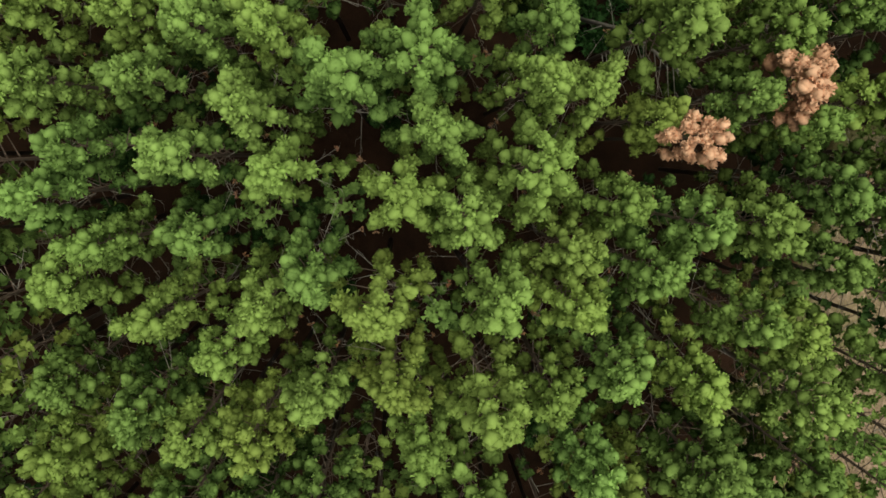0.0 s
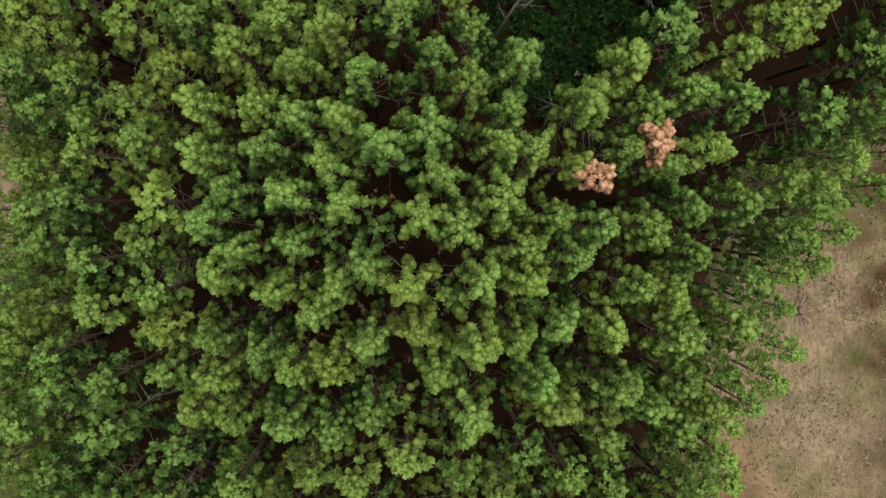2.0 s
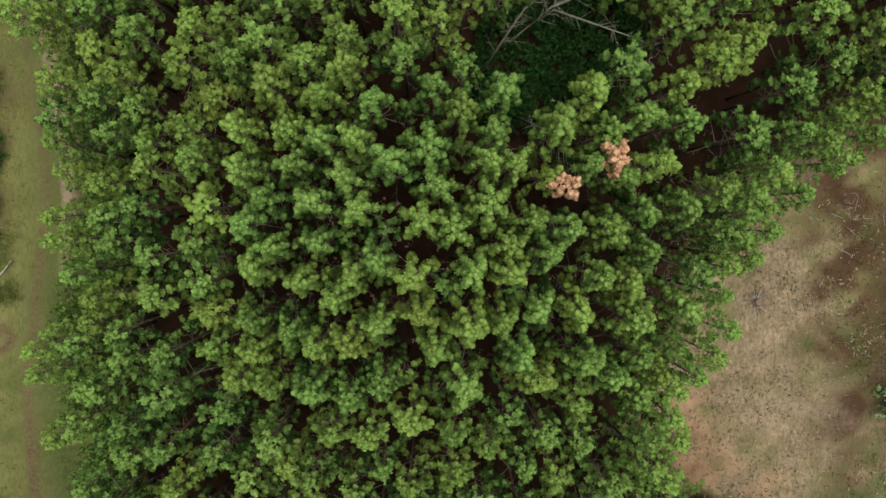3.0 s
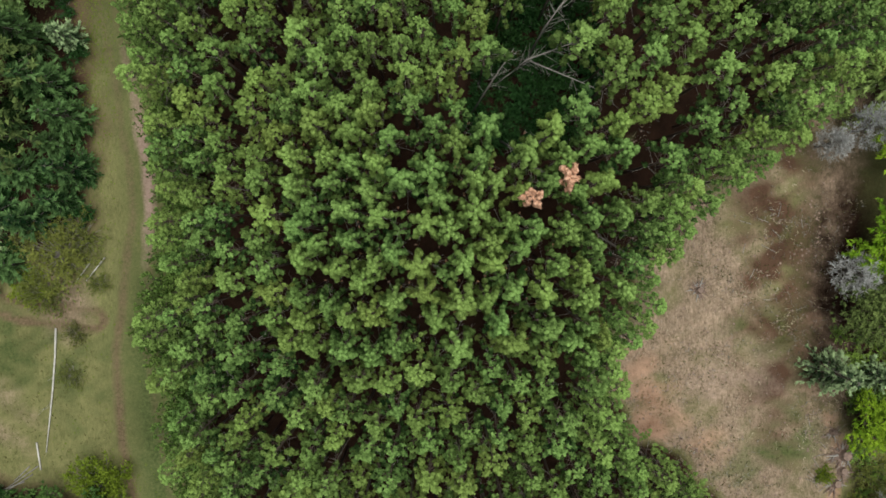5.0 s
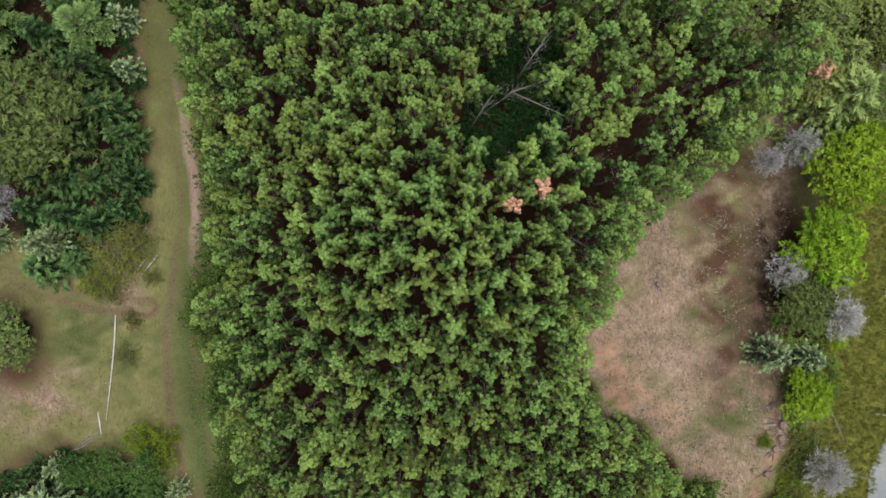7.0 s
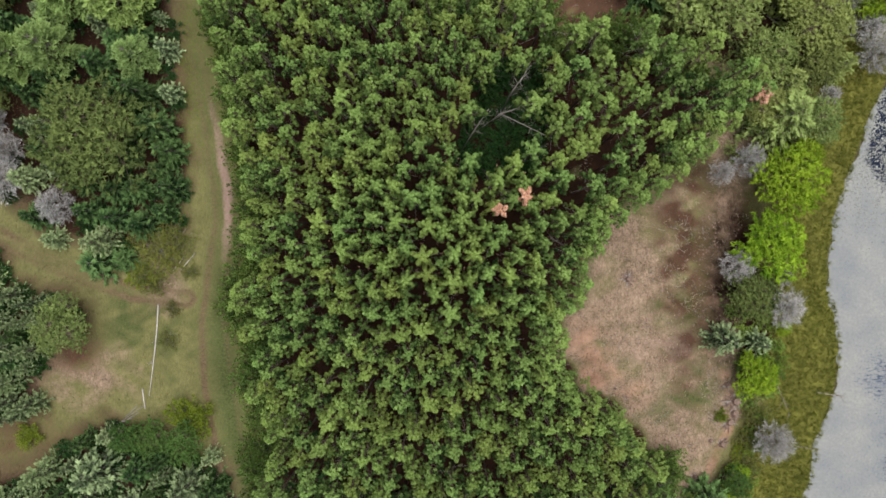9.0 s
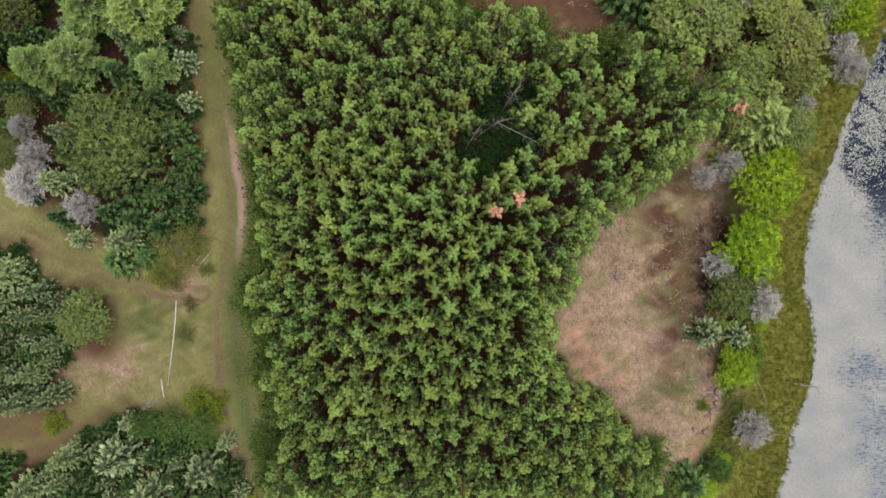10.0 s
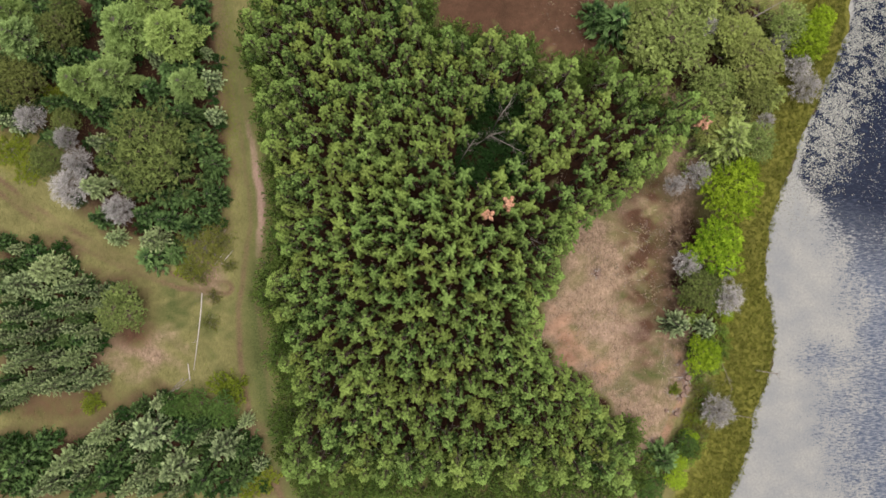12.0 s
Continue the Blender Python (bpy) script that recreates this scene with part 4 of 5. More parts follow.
def wave(px, py, s, k):
    return np.sin(px * s + 1.3 * k + 1.7 * np.sin(py * s * 0.83 + k)) * np.cos(py * s * 1.1 - 0.7 * k + np.sin(px * s * 0.6))


def open_angle(x, y, reach):
    """Largest angle round a place in which no pine stands near."""
    d = np.array(STAND) - (x, y)
    r = np.hypot(d[:, 0], d[:, 1])
    d = d[(r < reach) & (r > 0.1)]
    az = np.sort(np.arctan2(d[:, 1], d[:, 0]))
    return 6.3 if len(az) < 2 else float(np.diff(np.append(az, az[0] + 2 * np.pi)).max())


def in_gap(x, y, wide=1.0):
    return min((x - 8.5) ** 2 / 46 + (y - 18.3) ** 2 / 62, (x - 8) ** 2 / 8 + (y - 3.4) ** 2 / 3) < wide


# pines hidden among their neighbours, where the rows leave room
for gx in np.arange(-32, 40, 0.7):
    for gy in np.arange(-40, 43, 0.7):
        if min((gx - a) ** 2 + (gy - b) ** 2 for a, b in STAND) > 2.2 ** 2 and not in_gap(gx, gy, 1.3) and open_angle(gx, gy, 6.0) < 2.2 and not (gx > 13 and gy > 1):
            STAND.append((round(float(gx), 1), round(float(gy), 1)))


def ground_z(px, py):
    d = px - shore_x(py) + 0.45 * wave(px, py, 0.31, 2) + 0.3 * wave(px, py, 1.1, 6)
    z = 0.16 * wave(px, py, 0.11, 1) + 0.05 * wave(px, py, 0.6, 3)
    drop = np.interp(d, [-16, -7, -1, 0.5, 10, 30], [0, -0.75, -1.0, -1.28, -2.6, -4.0])
    fade = np.interp(d, [-12, -4], [1, 0.25])
    return z * fade + drop


def spot(px, py, x, y, rx, ry, soft=0.5):
    q = np.hypot((px - x) / rx, (py - y) / ry)
    return np.clip((1 + soft - q) / (2 * soft), 0, 1)


def ground_masks(px, py):
    """What covers the ground: needle litter under the stand, bare earth, wheel tracks, sedge, mud; also painted tree
    shadow.
    """
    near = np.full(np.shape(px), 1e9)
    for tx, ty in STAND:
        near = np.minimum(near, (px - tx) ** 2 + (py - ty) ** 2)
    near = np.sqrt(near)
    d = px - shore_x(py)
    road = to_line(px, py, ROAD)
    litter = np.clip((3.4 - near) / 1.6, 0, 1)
    shed_and_shade = np.zeros(np.shape(px))
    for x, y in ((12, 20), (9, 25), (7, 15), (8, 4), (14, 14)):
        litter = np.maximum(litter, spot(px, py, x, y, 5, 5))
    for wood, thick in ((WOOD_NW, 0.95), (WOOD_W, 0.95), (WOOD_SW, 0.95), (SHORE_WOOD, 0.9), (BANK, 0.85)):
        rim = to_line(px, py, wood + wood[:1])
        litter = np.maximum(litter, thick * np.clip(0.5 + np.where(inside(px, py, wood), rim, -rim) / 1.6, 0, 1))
        shed_and_shade = np.maximum(shed_and_shade, np.clip(1.25 - rim / 3.0, 0, 1) * (px < 0))
    right = np.clip((px - 14) / 3, 0, 1) * np.clip((-d - 13) / 3, 0, 1) * np.clip((30 - py) / 4, 0, 1)
    bare = right * np.clip(0.82 + 0.32 * wave(px, py, 0.28, 5) + 0.25 * wave(px, py, 0.7, 2), 0, 1)
    bare = np.maximum(bare, 0.95 * spot(px, py, 33, -14, 7, 16) * np.clip(0.75 + 0.5 * wave(px, py, 0.33, 1), 0, 1))
    bare = np.maximum(bare, 0.95 * spot(px, py, -53.5, -19, 7, 4.5, 0.7) * np.clip(0.75 + 0.5 * wave(px, py, 0.7, 5), 0, 1))
    bare = np.maximum(bare, 0.75 * spot(px, py, -42, -6, 3, 4))
    red = 1.5 * spot(px, py, 12, 42, 17, 7) + 1.3 * spot(px, py, 26, 34, 8, 6) + 1.6 * spot(px, py, 36.0, -2, 4.6, 16, 0.8)
    red = red * np.clip(np.where(py > 28, 1.0, 0.7) + 0.4 * wave(px, py, 0.5, 4) + 0.3 * wave(px, py, 1.3, 9), 0, 1)
    red = np.clip(red + 0.6 * spot(px, py, -68, -28, 12, 4) + 0.9 * spot(px, py, -55.5, -15.5, 3.6, 2.8, 0.8) + 0.5 * spot(px, py, -76, -3, 6, 3) + 0.5 * spot(px, py, -39.2, 26, 1.4, 13), 0, 1)
    rust = (0.85 * spot(px, py, 20.5, -16.5, 3.4, 6.5, 0.7) + 0.6 * spot(px, py, 26, -21.5, 5, 2.6, 0.8) + 0.4 * spot(px, py, 37.5, -11, 3, 8, 0.8)) * np.clip(0.7 + 0.5 * wave(px, py, 0.9, 7), 0, 1)
    turf = 0.6 * spot(px, py, 33, -9.5, 4.5, 3.2) + 0.75 * spot(px, py, 35.5, -22, 4.5, 5.5) + 0.5 * spot(px, py, 29, -27, 3, 4) + 0.25 * spot(px, py, 27, 1, 3, 6) + 0.8 * spot(px, py, -47, -11, 4.5, 6) + 0.6 * spot(px, py, -40, -15, 3, 9)
    turf = turf * np.clip(0.65 + 0.5 * wave(px, py, 0.6, 8) + 0.4 * wave(px, py, 1.5, 3), 0, 1)
    fringe = np.clip((5.4 - near) / 2.0, 0, 1) * np.where(px > 12, np.interp(py, [-16, -4], [0.15, 0.55]), 0.9)
    verge = np.clip(1.3 - np.abs(px - np.interp(py, [p[1] for p in reversed(ROAD)], [p[0] for p in reversed(ROAD)]) - 1.9) / 2.3, 0, 1) * np.interp(py, [-44, -36, -6, 2], [0.3, 1, 0.9, 0])
    turf = np.clip(np.maximum(turf, fringe) + 0.5 * np.clip(1.5 - road / 2.6, 0, 1) + 0.42 * verge, 0, 1) * (litter < 0.5)
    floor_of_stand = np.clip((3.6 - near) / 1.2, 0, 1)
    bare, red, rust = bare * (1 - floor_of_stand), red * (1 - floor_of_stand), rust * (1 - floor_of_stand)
    # Shadow of the shore trees, painted along the clearing's east side in litter colour.
    bank_shade = 0.95 * spot(px, py, 41.2, -4, 4.2, 19, 0.6)
    red = red * (1 - 0.85 * bank_shade)
    bare = bare * (1 - 0.6 * np.maximum(bank_shade, spot(px, py, 37, -2, 4.5, 17, 0.8)))
    litter = np.clip(np.maximum(litter, bank_shade), 0, 1)
    berm = np.clip(1.5 - to_line(px, py, BERM) / 0.8, 0, 1)
    litter, turf = litter * (1 - 0.8 * berm), turf * (1 - 0.8 * berm)
    rust = np.maximum(rust, 0.75 * berm * np.clip(0.8 + 0.4 * wave(px, py, 1.3, 5), 0, 1))
    side = np.interp(py, [-46, -30, -12, 8, 40], [-1.6, -1.9, -1.8, -1.2, -0.9])
    centre = np.interp(py, [p[1] for p in reversed(ROAD)], [p[0] for p in reversed(ROAD)])
    off = px - centre
    left_rut = np.clip(1.4 - np.abs(off - side - 0.3 * wave(px, py, 0.2, 4)) / 0.6, 0, 1)
    apart = np.interp(py, [-46, -20, 0, 20], [4.2, 4.0, 2.6, 1.8])
    right_rut = np.clip(1.4 - np.abs(off - side - apart) / 0.55, 0, 1) * np.interp(py, [-40, -20, 0, 30], [0.35, 0.4, 0.5, 0.35])
    track = np.maximum(np.maximum(left_rut * np.interp(py, [-40, -15, 5, 30, 45], [0.95, 0.75, 0.5, 0.4, 0.45]), right_rut), 0.1 * np.clip(1.8 - road / 1.6, 0, 1))
    side_way = to_line(px, py, SIDE_PATH)
    track = np.maximum(track, 0.9 * np.clip(1.5 - np.abs(side_way - 1.0) / 0.45, 0, 1) * np.clip(0.75 + 0.6 * wave(px, py, 0.4, 7), 0, 1))
    track = np.maximum(track, 0.35 * np.clip(1.5 - side_way / 1.6, 0, 1))
    litter = np.maximum(litter, 0.36 * np.clip(1.6 - np.abs(off + 1.4) / 2.2, 0, 1) * np.interp(py, [4, 14], [0, 1]) * np.clip(0.75 + 0.5 * wave(px, py, 0.5, 8), 0, 1))
    # Shed needles at the wood rims; in the west also painted edge shadow.
    shed_and_shade = shed_and_shade * np.clip(0.75 + 0.5 * wave(px, py, 0.6, 6), 0, 1)
    track, litter = np.maximum(track, 0.55 * shed_and_shade), np.maximum(litter, np.where(px < -50, 0.58, 0.42) * shed_and_shade)
    worn = 0.55 * spot(px, py, 31, -14.5, 6, 4, 0.8) + 0.4 * spot(px, py, 34, -27.5, 3.5, 5, 0.8)
    pale = np.clip(1.35 - np.abs(off - 0.7 - 0.25 * wave(px, py, 0.5, 2)) / 0.75, 0, 1) * np.interp(py, [-5, 1, 6, 12, 19, 26], [0, 0.6, 0.95, 0.9, 0.45, 0])
    sedge = (1 - 0.9 * berm) * np.clip((d + 11.5) / 3, 0, 1) * np.clip((0.6 - d) / 0.6, 0, 1)
    yellow = spot(px, py, -68.5, 24.6, 4, 3) + spot(px, py, -75.5, 16.7, 4, 5) + 0.5 * spot(px, py, -41.5, -0.5, 3, 3)
    sedge = np.maximum(sedge, 0.9 * np.clip(yellow, 0, 1) * np.clip(0.7 + 0.6 * wave(px, py, 1.2, 4), 0, 1))
    mud = np.clip((d + 0.2) / 0.8, 0, 1)
    return dict(litter=litter, bare=bare, rust=np.clip(rust, 0, 1), red=red, turf=turf, track=track, pale=np.clip(np.maximum(pale, worn * np.clip(0.7 + 0.6 * wave(px, py, 0.8, 3), 0, 1) * (1 - floor_of_stand)), 0, 1), sedge=sedge, mud=mud)


def sheet(name, xs, ys, lift=0.0):
    gx, gy = np.meshgrid(xs, ys)
    gx, gy = gx.ravel(), gy.ravel()
    gz = ground_z(gx, gy) + lift
    nx, ny = len(xs), len(ys)
    i = np.arange((ny - 1) * nx).reshape(ny - 1, nx)[:, :-1].ravel()
    me = bpy.data.meshes.new(name)
    me.from_pydata(np.stack([gx, gy, gz], 1).tolist(), [], np.stack([i, i + 1, i + nx + 1, i + nx], 1).tolist())
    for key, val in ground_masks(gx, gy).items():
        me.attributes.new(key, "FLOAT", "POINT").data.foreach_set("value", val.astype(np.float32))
    me.polygons.foreach_set("use_smooth", [True] * len(me.polygons))
    me.materials.append(GROUND)
    return me


far = np.array([90, 110, 160, 240, 400, 700, 1200, 2500])
xs = np.concatenate([-far[::-1], np.arange(-84, 74, 0.5), far])
ys = np.concatenate([-far[::-1] + 34, np.arange(-50, 52, 0.5), far - 34])
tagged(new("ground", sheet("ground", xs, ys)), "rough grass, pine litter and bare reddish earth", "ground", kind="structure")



def lake():
    xs = np.concatenate([np.arange(42, 110, 1.0), [130, 180, 300, 600, 1200, 2500]])
    ys = np.concatenate([[-2500, -1000, -400, -150], np.arange(-70, 71, 1.0), [150, 400, 1000, 2500]])
    gx, gy = (q.ravel() for q in np.meshgrid(xs, ys))
    d = gx - shore_x(gy)
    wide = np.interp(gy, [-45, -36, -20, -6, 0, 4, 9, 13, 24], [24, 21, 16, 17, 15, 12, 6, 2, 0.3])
    film_and_cloud = np.clip(1.0 - (d - wide * 0.5) / (wide * 0.85), 0, 1) - 0.42 * spot(gx, gy, 65, -19.5, 4.5, 4, 0.6) - 0.25 * spot(gx, gy, 69, -31, 5, 6, 0.8)
    film_and_cloud = np.clip(np.maximum(film_and_cloud, np.interp(gy, [-45, -8, 2, 9], [0.3, 0.25, 0.2, 0])), 0, 1)
    # Where the water takes the painted cloud reflection.
    painted_cloud = np.clip((12.0 - gy - 0.25 * d) / 14.0, 0, 1)
    nx = len(xs)
    i = np.arange((len(ys) - 1) * nx).reshape(-1, nx)[:, :-1].ravel()
    me = bpy.data.meshes.new("water")
    me.from_pydata(np.stack([gx, gy, np.full(len(gx), WATER_LEVEL)], 1).tolist(), [], np.stack([i, i + 1, i + nx + 1, i + nx], 1).tolist())
    me.attributes.new("film_and_cloud", "FLOAT", "POINT").data.foreach_set("value", film_and_cloud.astype(np.float32))
    me.attributes.new("painted_cloud", "FLOAT", "POINT").data.foreach_set("value", painted_cloud.astype(np.float32))
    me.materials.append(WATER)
    return me


tagged(new("water", lake()), "dark rippled lake water with a pale algae mat and painted cloud reflection", "lake", kind="structure")

# ---------------------------------------------------------------- the pine stand
rng = np.random.default_rng(7)
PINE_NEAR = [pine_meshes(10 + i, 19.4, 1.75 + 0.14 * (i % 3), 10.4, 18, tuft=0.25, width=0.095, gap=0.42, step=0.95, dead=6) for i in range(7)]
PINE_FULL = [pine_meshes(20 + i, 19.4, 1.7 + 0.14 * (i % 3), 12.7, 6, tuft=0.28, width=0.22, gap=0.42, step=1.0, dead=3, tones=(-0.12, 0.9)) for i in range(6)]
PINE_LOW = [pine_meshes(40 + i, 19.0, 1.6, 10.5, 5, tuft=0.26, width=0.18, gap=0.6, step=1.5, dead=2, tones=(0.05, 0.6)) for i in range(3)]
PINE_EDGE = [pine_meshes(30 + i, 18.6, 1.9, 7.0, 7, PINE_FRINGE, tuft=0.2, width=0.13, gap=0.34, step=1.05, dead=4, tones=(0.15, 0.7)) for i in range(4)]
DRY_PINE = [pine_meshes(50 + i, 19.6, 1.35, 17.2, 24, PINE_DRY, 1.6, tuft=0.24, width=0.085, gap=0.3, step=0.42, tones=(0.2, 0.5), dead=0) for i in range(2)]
FRINGE = [shrub_meshes(60 + i, 3.2, 1.6, FRINGE_LEAF, 24, 8, 0.15) for i in range(3)]
stand = np.array(STAND)


def widest_gap(x, y, reach):
    """Largest angle round a place in which no pine stands near, and its middle direction."""
    d = stand - (x, y)
    r = np.hypot(d[:, 0], d[:, 1])
    d = d[(r < reach) & (r > 0.1)]
    az = np.sort(np.arctan2(d[:, 1], d[:, 0]))
    if not len(az):
        return 6.3, 0.0
    wide = np.diff(np.append(az, az[0] + 2 * np.pi))
    k = int(np.argmax(wide))
    return wide[k], az[k] + wide[k] / 2


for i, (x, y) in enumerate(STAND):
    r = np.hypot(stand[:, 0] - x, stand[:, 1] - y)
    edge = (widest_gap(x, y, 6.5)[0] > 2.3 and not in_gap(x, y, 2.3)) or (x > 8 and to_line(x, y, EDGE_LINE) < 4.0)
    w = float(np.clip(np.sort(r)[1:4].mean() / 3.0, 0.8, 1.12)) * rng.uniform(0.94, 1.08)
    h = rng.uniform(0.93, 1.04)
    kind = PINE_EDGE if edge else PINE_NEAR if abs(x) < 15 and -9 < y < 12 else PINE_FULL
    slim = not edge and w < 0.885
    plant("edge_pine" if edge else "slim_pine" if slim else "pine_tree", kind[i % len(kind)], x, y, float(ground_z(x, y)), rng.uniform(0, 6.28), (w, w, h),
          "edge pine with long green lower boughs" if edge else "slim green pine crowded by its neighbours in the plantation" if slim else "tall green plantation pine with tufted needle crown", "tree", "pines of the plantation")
# crowded pines that close the edge towards the clearing, then young growth along the other edges
OUTSIDE = EDGE_LINE + [(30.1, -60.0), (80.0, -60.0), (80.0, 18.5)]
skirt = []
for _ in range(14000):
    x, y = rng.uniform(8, 40), rng.uniform(-40, 22)
    off = float(to_line(x, y, EDGE_LINE))
    r = np.hypot(stand[:, 0] - x, stand[:, 1] - y).min()
    if not bool(inside(x, y, OUTSIDE)) and 1.2 < off < 4.2 and r > 1.5 and widest_gap(x, y, 6.0)[0] > 1.6 and all((x - p) ** 2 + (y - q) ** 2 > 1.7 ** 2 for p, q in skirt):
        skirt.append((x, y))
        h = float(np.interp(off, [1.2, 4.2], [0.96, 1.02])) * rng.uniform(0.93, 1.04) * float(np.interp(y, [-30, -20], [0.72, 1]))
        plant("edge_pine", PINE_EDGE[len(skirt) % 4], x, y, float(ground_z(x, y)), rng.uniform(0, 6.28), (1.0, 1.0, h),
              "edge pine with long green lower boughs", "tree", "pines of the plantation")
bushes = []
for _ in range(14000):
    x, y = rng.uniform(-36, 36), rng.uniform(-46, 46)
    r = np.hypot(stand[:, 0] - x, stand[:, 1] - y).min()
    far_out = 8.5 if y < -37 else 5.6 if x < -20 else 4.8
    if (x > 8 and y < 20 and not y < -30) or not 1.5 < r < far_out or in_gap(x, y, 2.3) or widest_gap(x, y, 6.5)[0] < 2.2 or to_line(x, y, ROAD) < (3.3 if y > -2 else 2.2):
        continue
    if all((x - p) ** 2 + (y - q) ** 2 > 1.6 ** 2 for p, q in bushes):
        bushes.append((x, y))
        wide, tall = rng.uniform(0.95, 1.3), float(np.interp(r, [1.5, far_out], [2.5, 1.3])) * rng.uniform(0.8, 1.2)
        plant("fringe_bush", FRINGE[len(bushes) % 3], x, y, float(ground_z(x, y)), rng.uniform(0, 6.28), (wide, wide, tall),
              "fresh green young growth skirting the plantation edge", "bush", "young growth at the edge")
# lower, overtopped pines between them
low = []
for _ in range(5000):
    x, y = rng.uniform(-32, 40), rng.uniform(-40, 46)
    r = np.hypot(stand[:, 0] - x, stand[:, 1] - y).min()
    if 1.2 < r < 3.6 and len(low) < 170 and not (x > 13 and y > 1) and not (x > 9 and to_line(x, y, EDGE_LINE) < 6) and not in_gap(x, y, 1.5) and widest_gap(x, y, 7.0)[0] < 2.0 and all((x - a) ** 2 + (y - b) ** 2 > 2.1 ** 2 for a, b in low):
        low.append((x, y))
        k = rng.uniform(0.42, 0.74)
        plant("young_pine", PINE_LOW[len(low) % 3], x, y, float(ground_z(x, y)), rng.uniform(0, 6.28), (0.9, 0.9, k),
              "slender overtopped pine between taller pines", "tree", "overtopped pines")
for i, (x, y, h) in enumerate(((9.3, 6.55, 1.0), (6.2, 4.85, 0.98), (40.1, 19.5, 0.82))):
    plant("dead_pine", DRY_PINE[i % 2], x, y, float(ground_z(x, y)), 1.3 * i, ((0.88, 0.7, 1.0)[i],) * 2 + (h,), "dead pine with dry orange-brown needles", "tree")

# ---------------------------------------------------------------- trees round the stand


def scatter(name, rows, variants, h0, r0, label, category="tree", group="", wide=1.22):
    for i, (x, y, h, r) in enumerate(rows):
        plant(name, variants[i % len(variants)], x, y, float(ground_z(x, y)) - 0.05, rng.uniform(0, 6.28), (wide * r / r0, wide * r / r0, h / h0), label, category, group)


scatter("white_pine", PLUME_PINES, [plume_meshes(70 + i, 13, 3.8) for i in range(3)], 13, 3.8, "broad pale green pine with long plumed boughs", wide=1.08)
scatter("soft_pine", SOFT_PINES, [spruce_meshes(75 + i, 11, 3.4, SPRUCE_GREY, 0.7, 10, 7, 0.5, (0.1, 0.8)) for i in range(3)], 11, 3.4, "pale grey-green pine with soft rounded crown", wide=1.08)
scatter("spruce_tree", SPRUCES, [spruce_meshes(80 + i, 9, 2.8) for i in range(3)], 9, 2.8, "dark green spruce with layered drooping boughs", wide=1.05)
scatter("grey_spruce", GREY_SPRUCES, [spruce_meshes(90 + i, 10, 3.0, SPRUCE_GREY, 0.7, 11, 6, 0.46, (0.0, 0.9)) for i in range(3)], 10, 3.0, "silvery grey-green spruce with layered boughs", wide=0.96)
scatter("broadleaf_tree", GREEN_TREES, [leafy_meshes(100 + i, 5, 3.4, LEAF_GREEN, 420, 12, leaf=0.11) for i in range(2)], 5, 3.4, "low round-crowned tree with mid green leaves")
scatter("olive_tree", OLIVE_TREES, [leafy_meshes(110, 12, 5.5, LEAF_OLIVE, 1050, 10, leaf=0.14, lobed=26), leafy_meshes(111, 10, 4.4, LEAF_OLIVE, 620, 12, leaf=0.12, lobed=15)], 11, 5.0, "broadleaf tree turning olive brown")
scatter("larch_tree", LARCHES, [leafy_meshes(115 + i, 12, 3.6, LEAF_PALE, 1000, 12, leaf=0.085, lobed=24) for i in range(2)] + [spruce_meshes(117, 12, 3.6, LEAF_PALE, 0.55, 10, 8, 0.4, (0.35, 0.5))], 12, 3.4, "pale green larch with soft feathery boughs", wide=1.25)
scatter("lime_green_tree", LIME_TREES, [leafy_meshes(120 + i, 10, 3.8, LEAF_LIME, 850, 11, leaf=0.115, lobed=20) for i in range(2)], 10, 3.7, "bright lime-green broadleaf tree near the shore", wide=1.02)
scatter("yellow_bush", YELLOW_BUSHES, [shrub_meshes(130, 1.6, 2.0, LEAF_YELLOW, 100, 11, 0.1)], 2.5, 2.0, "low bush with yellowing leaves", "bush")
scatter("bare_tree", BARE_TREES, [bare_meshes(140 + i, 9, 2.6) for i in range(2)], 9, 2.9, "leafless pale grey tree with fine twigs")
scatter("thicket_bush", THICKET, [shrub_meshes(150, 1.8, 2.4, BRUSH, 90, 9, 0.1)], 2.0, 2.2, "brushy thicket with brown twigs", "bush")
# the woods' unlisted conifers, in the room between the others
taken = [(x, y, r) for rows in (PLUME_PINES, SOFT_PINES, SPRUCES, GREY_SPRUCES, GREEN_TREES, OLIVE_TREES, LARCHES, LIME_TREES, BARE_TREES, YELLOW_BUSHES) for x, y, _, r in rows]
FILL_DARK = [spruce_meshes(85 + i, 9, 2.4) for i in range(2)]
FILL_GREY = [spruce_meshes(95 + i, 9, 2.4, SPRUCE_GREY, 0.75, 11, 6, 0.46) for i in range(2)]


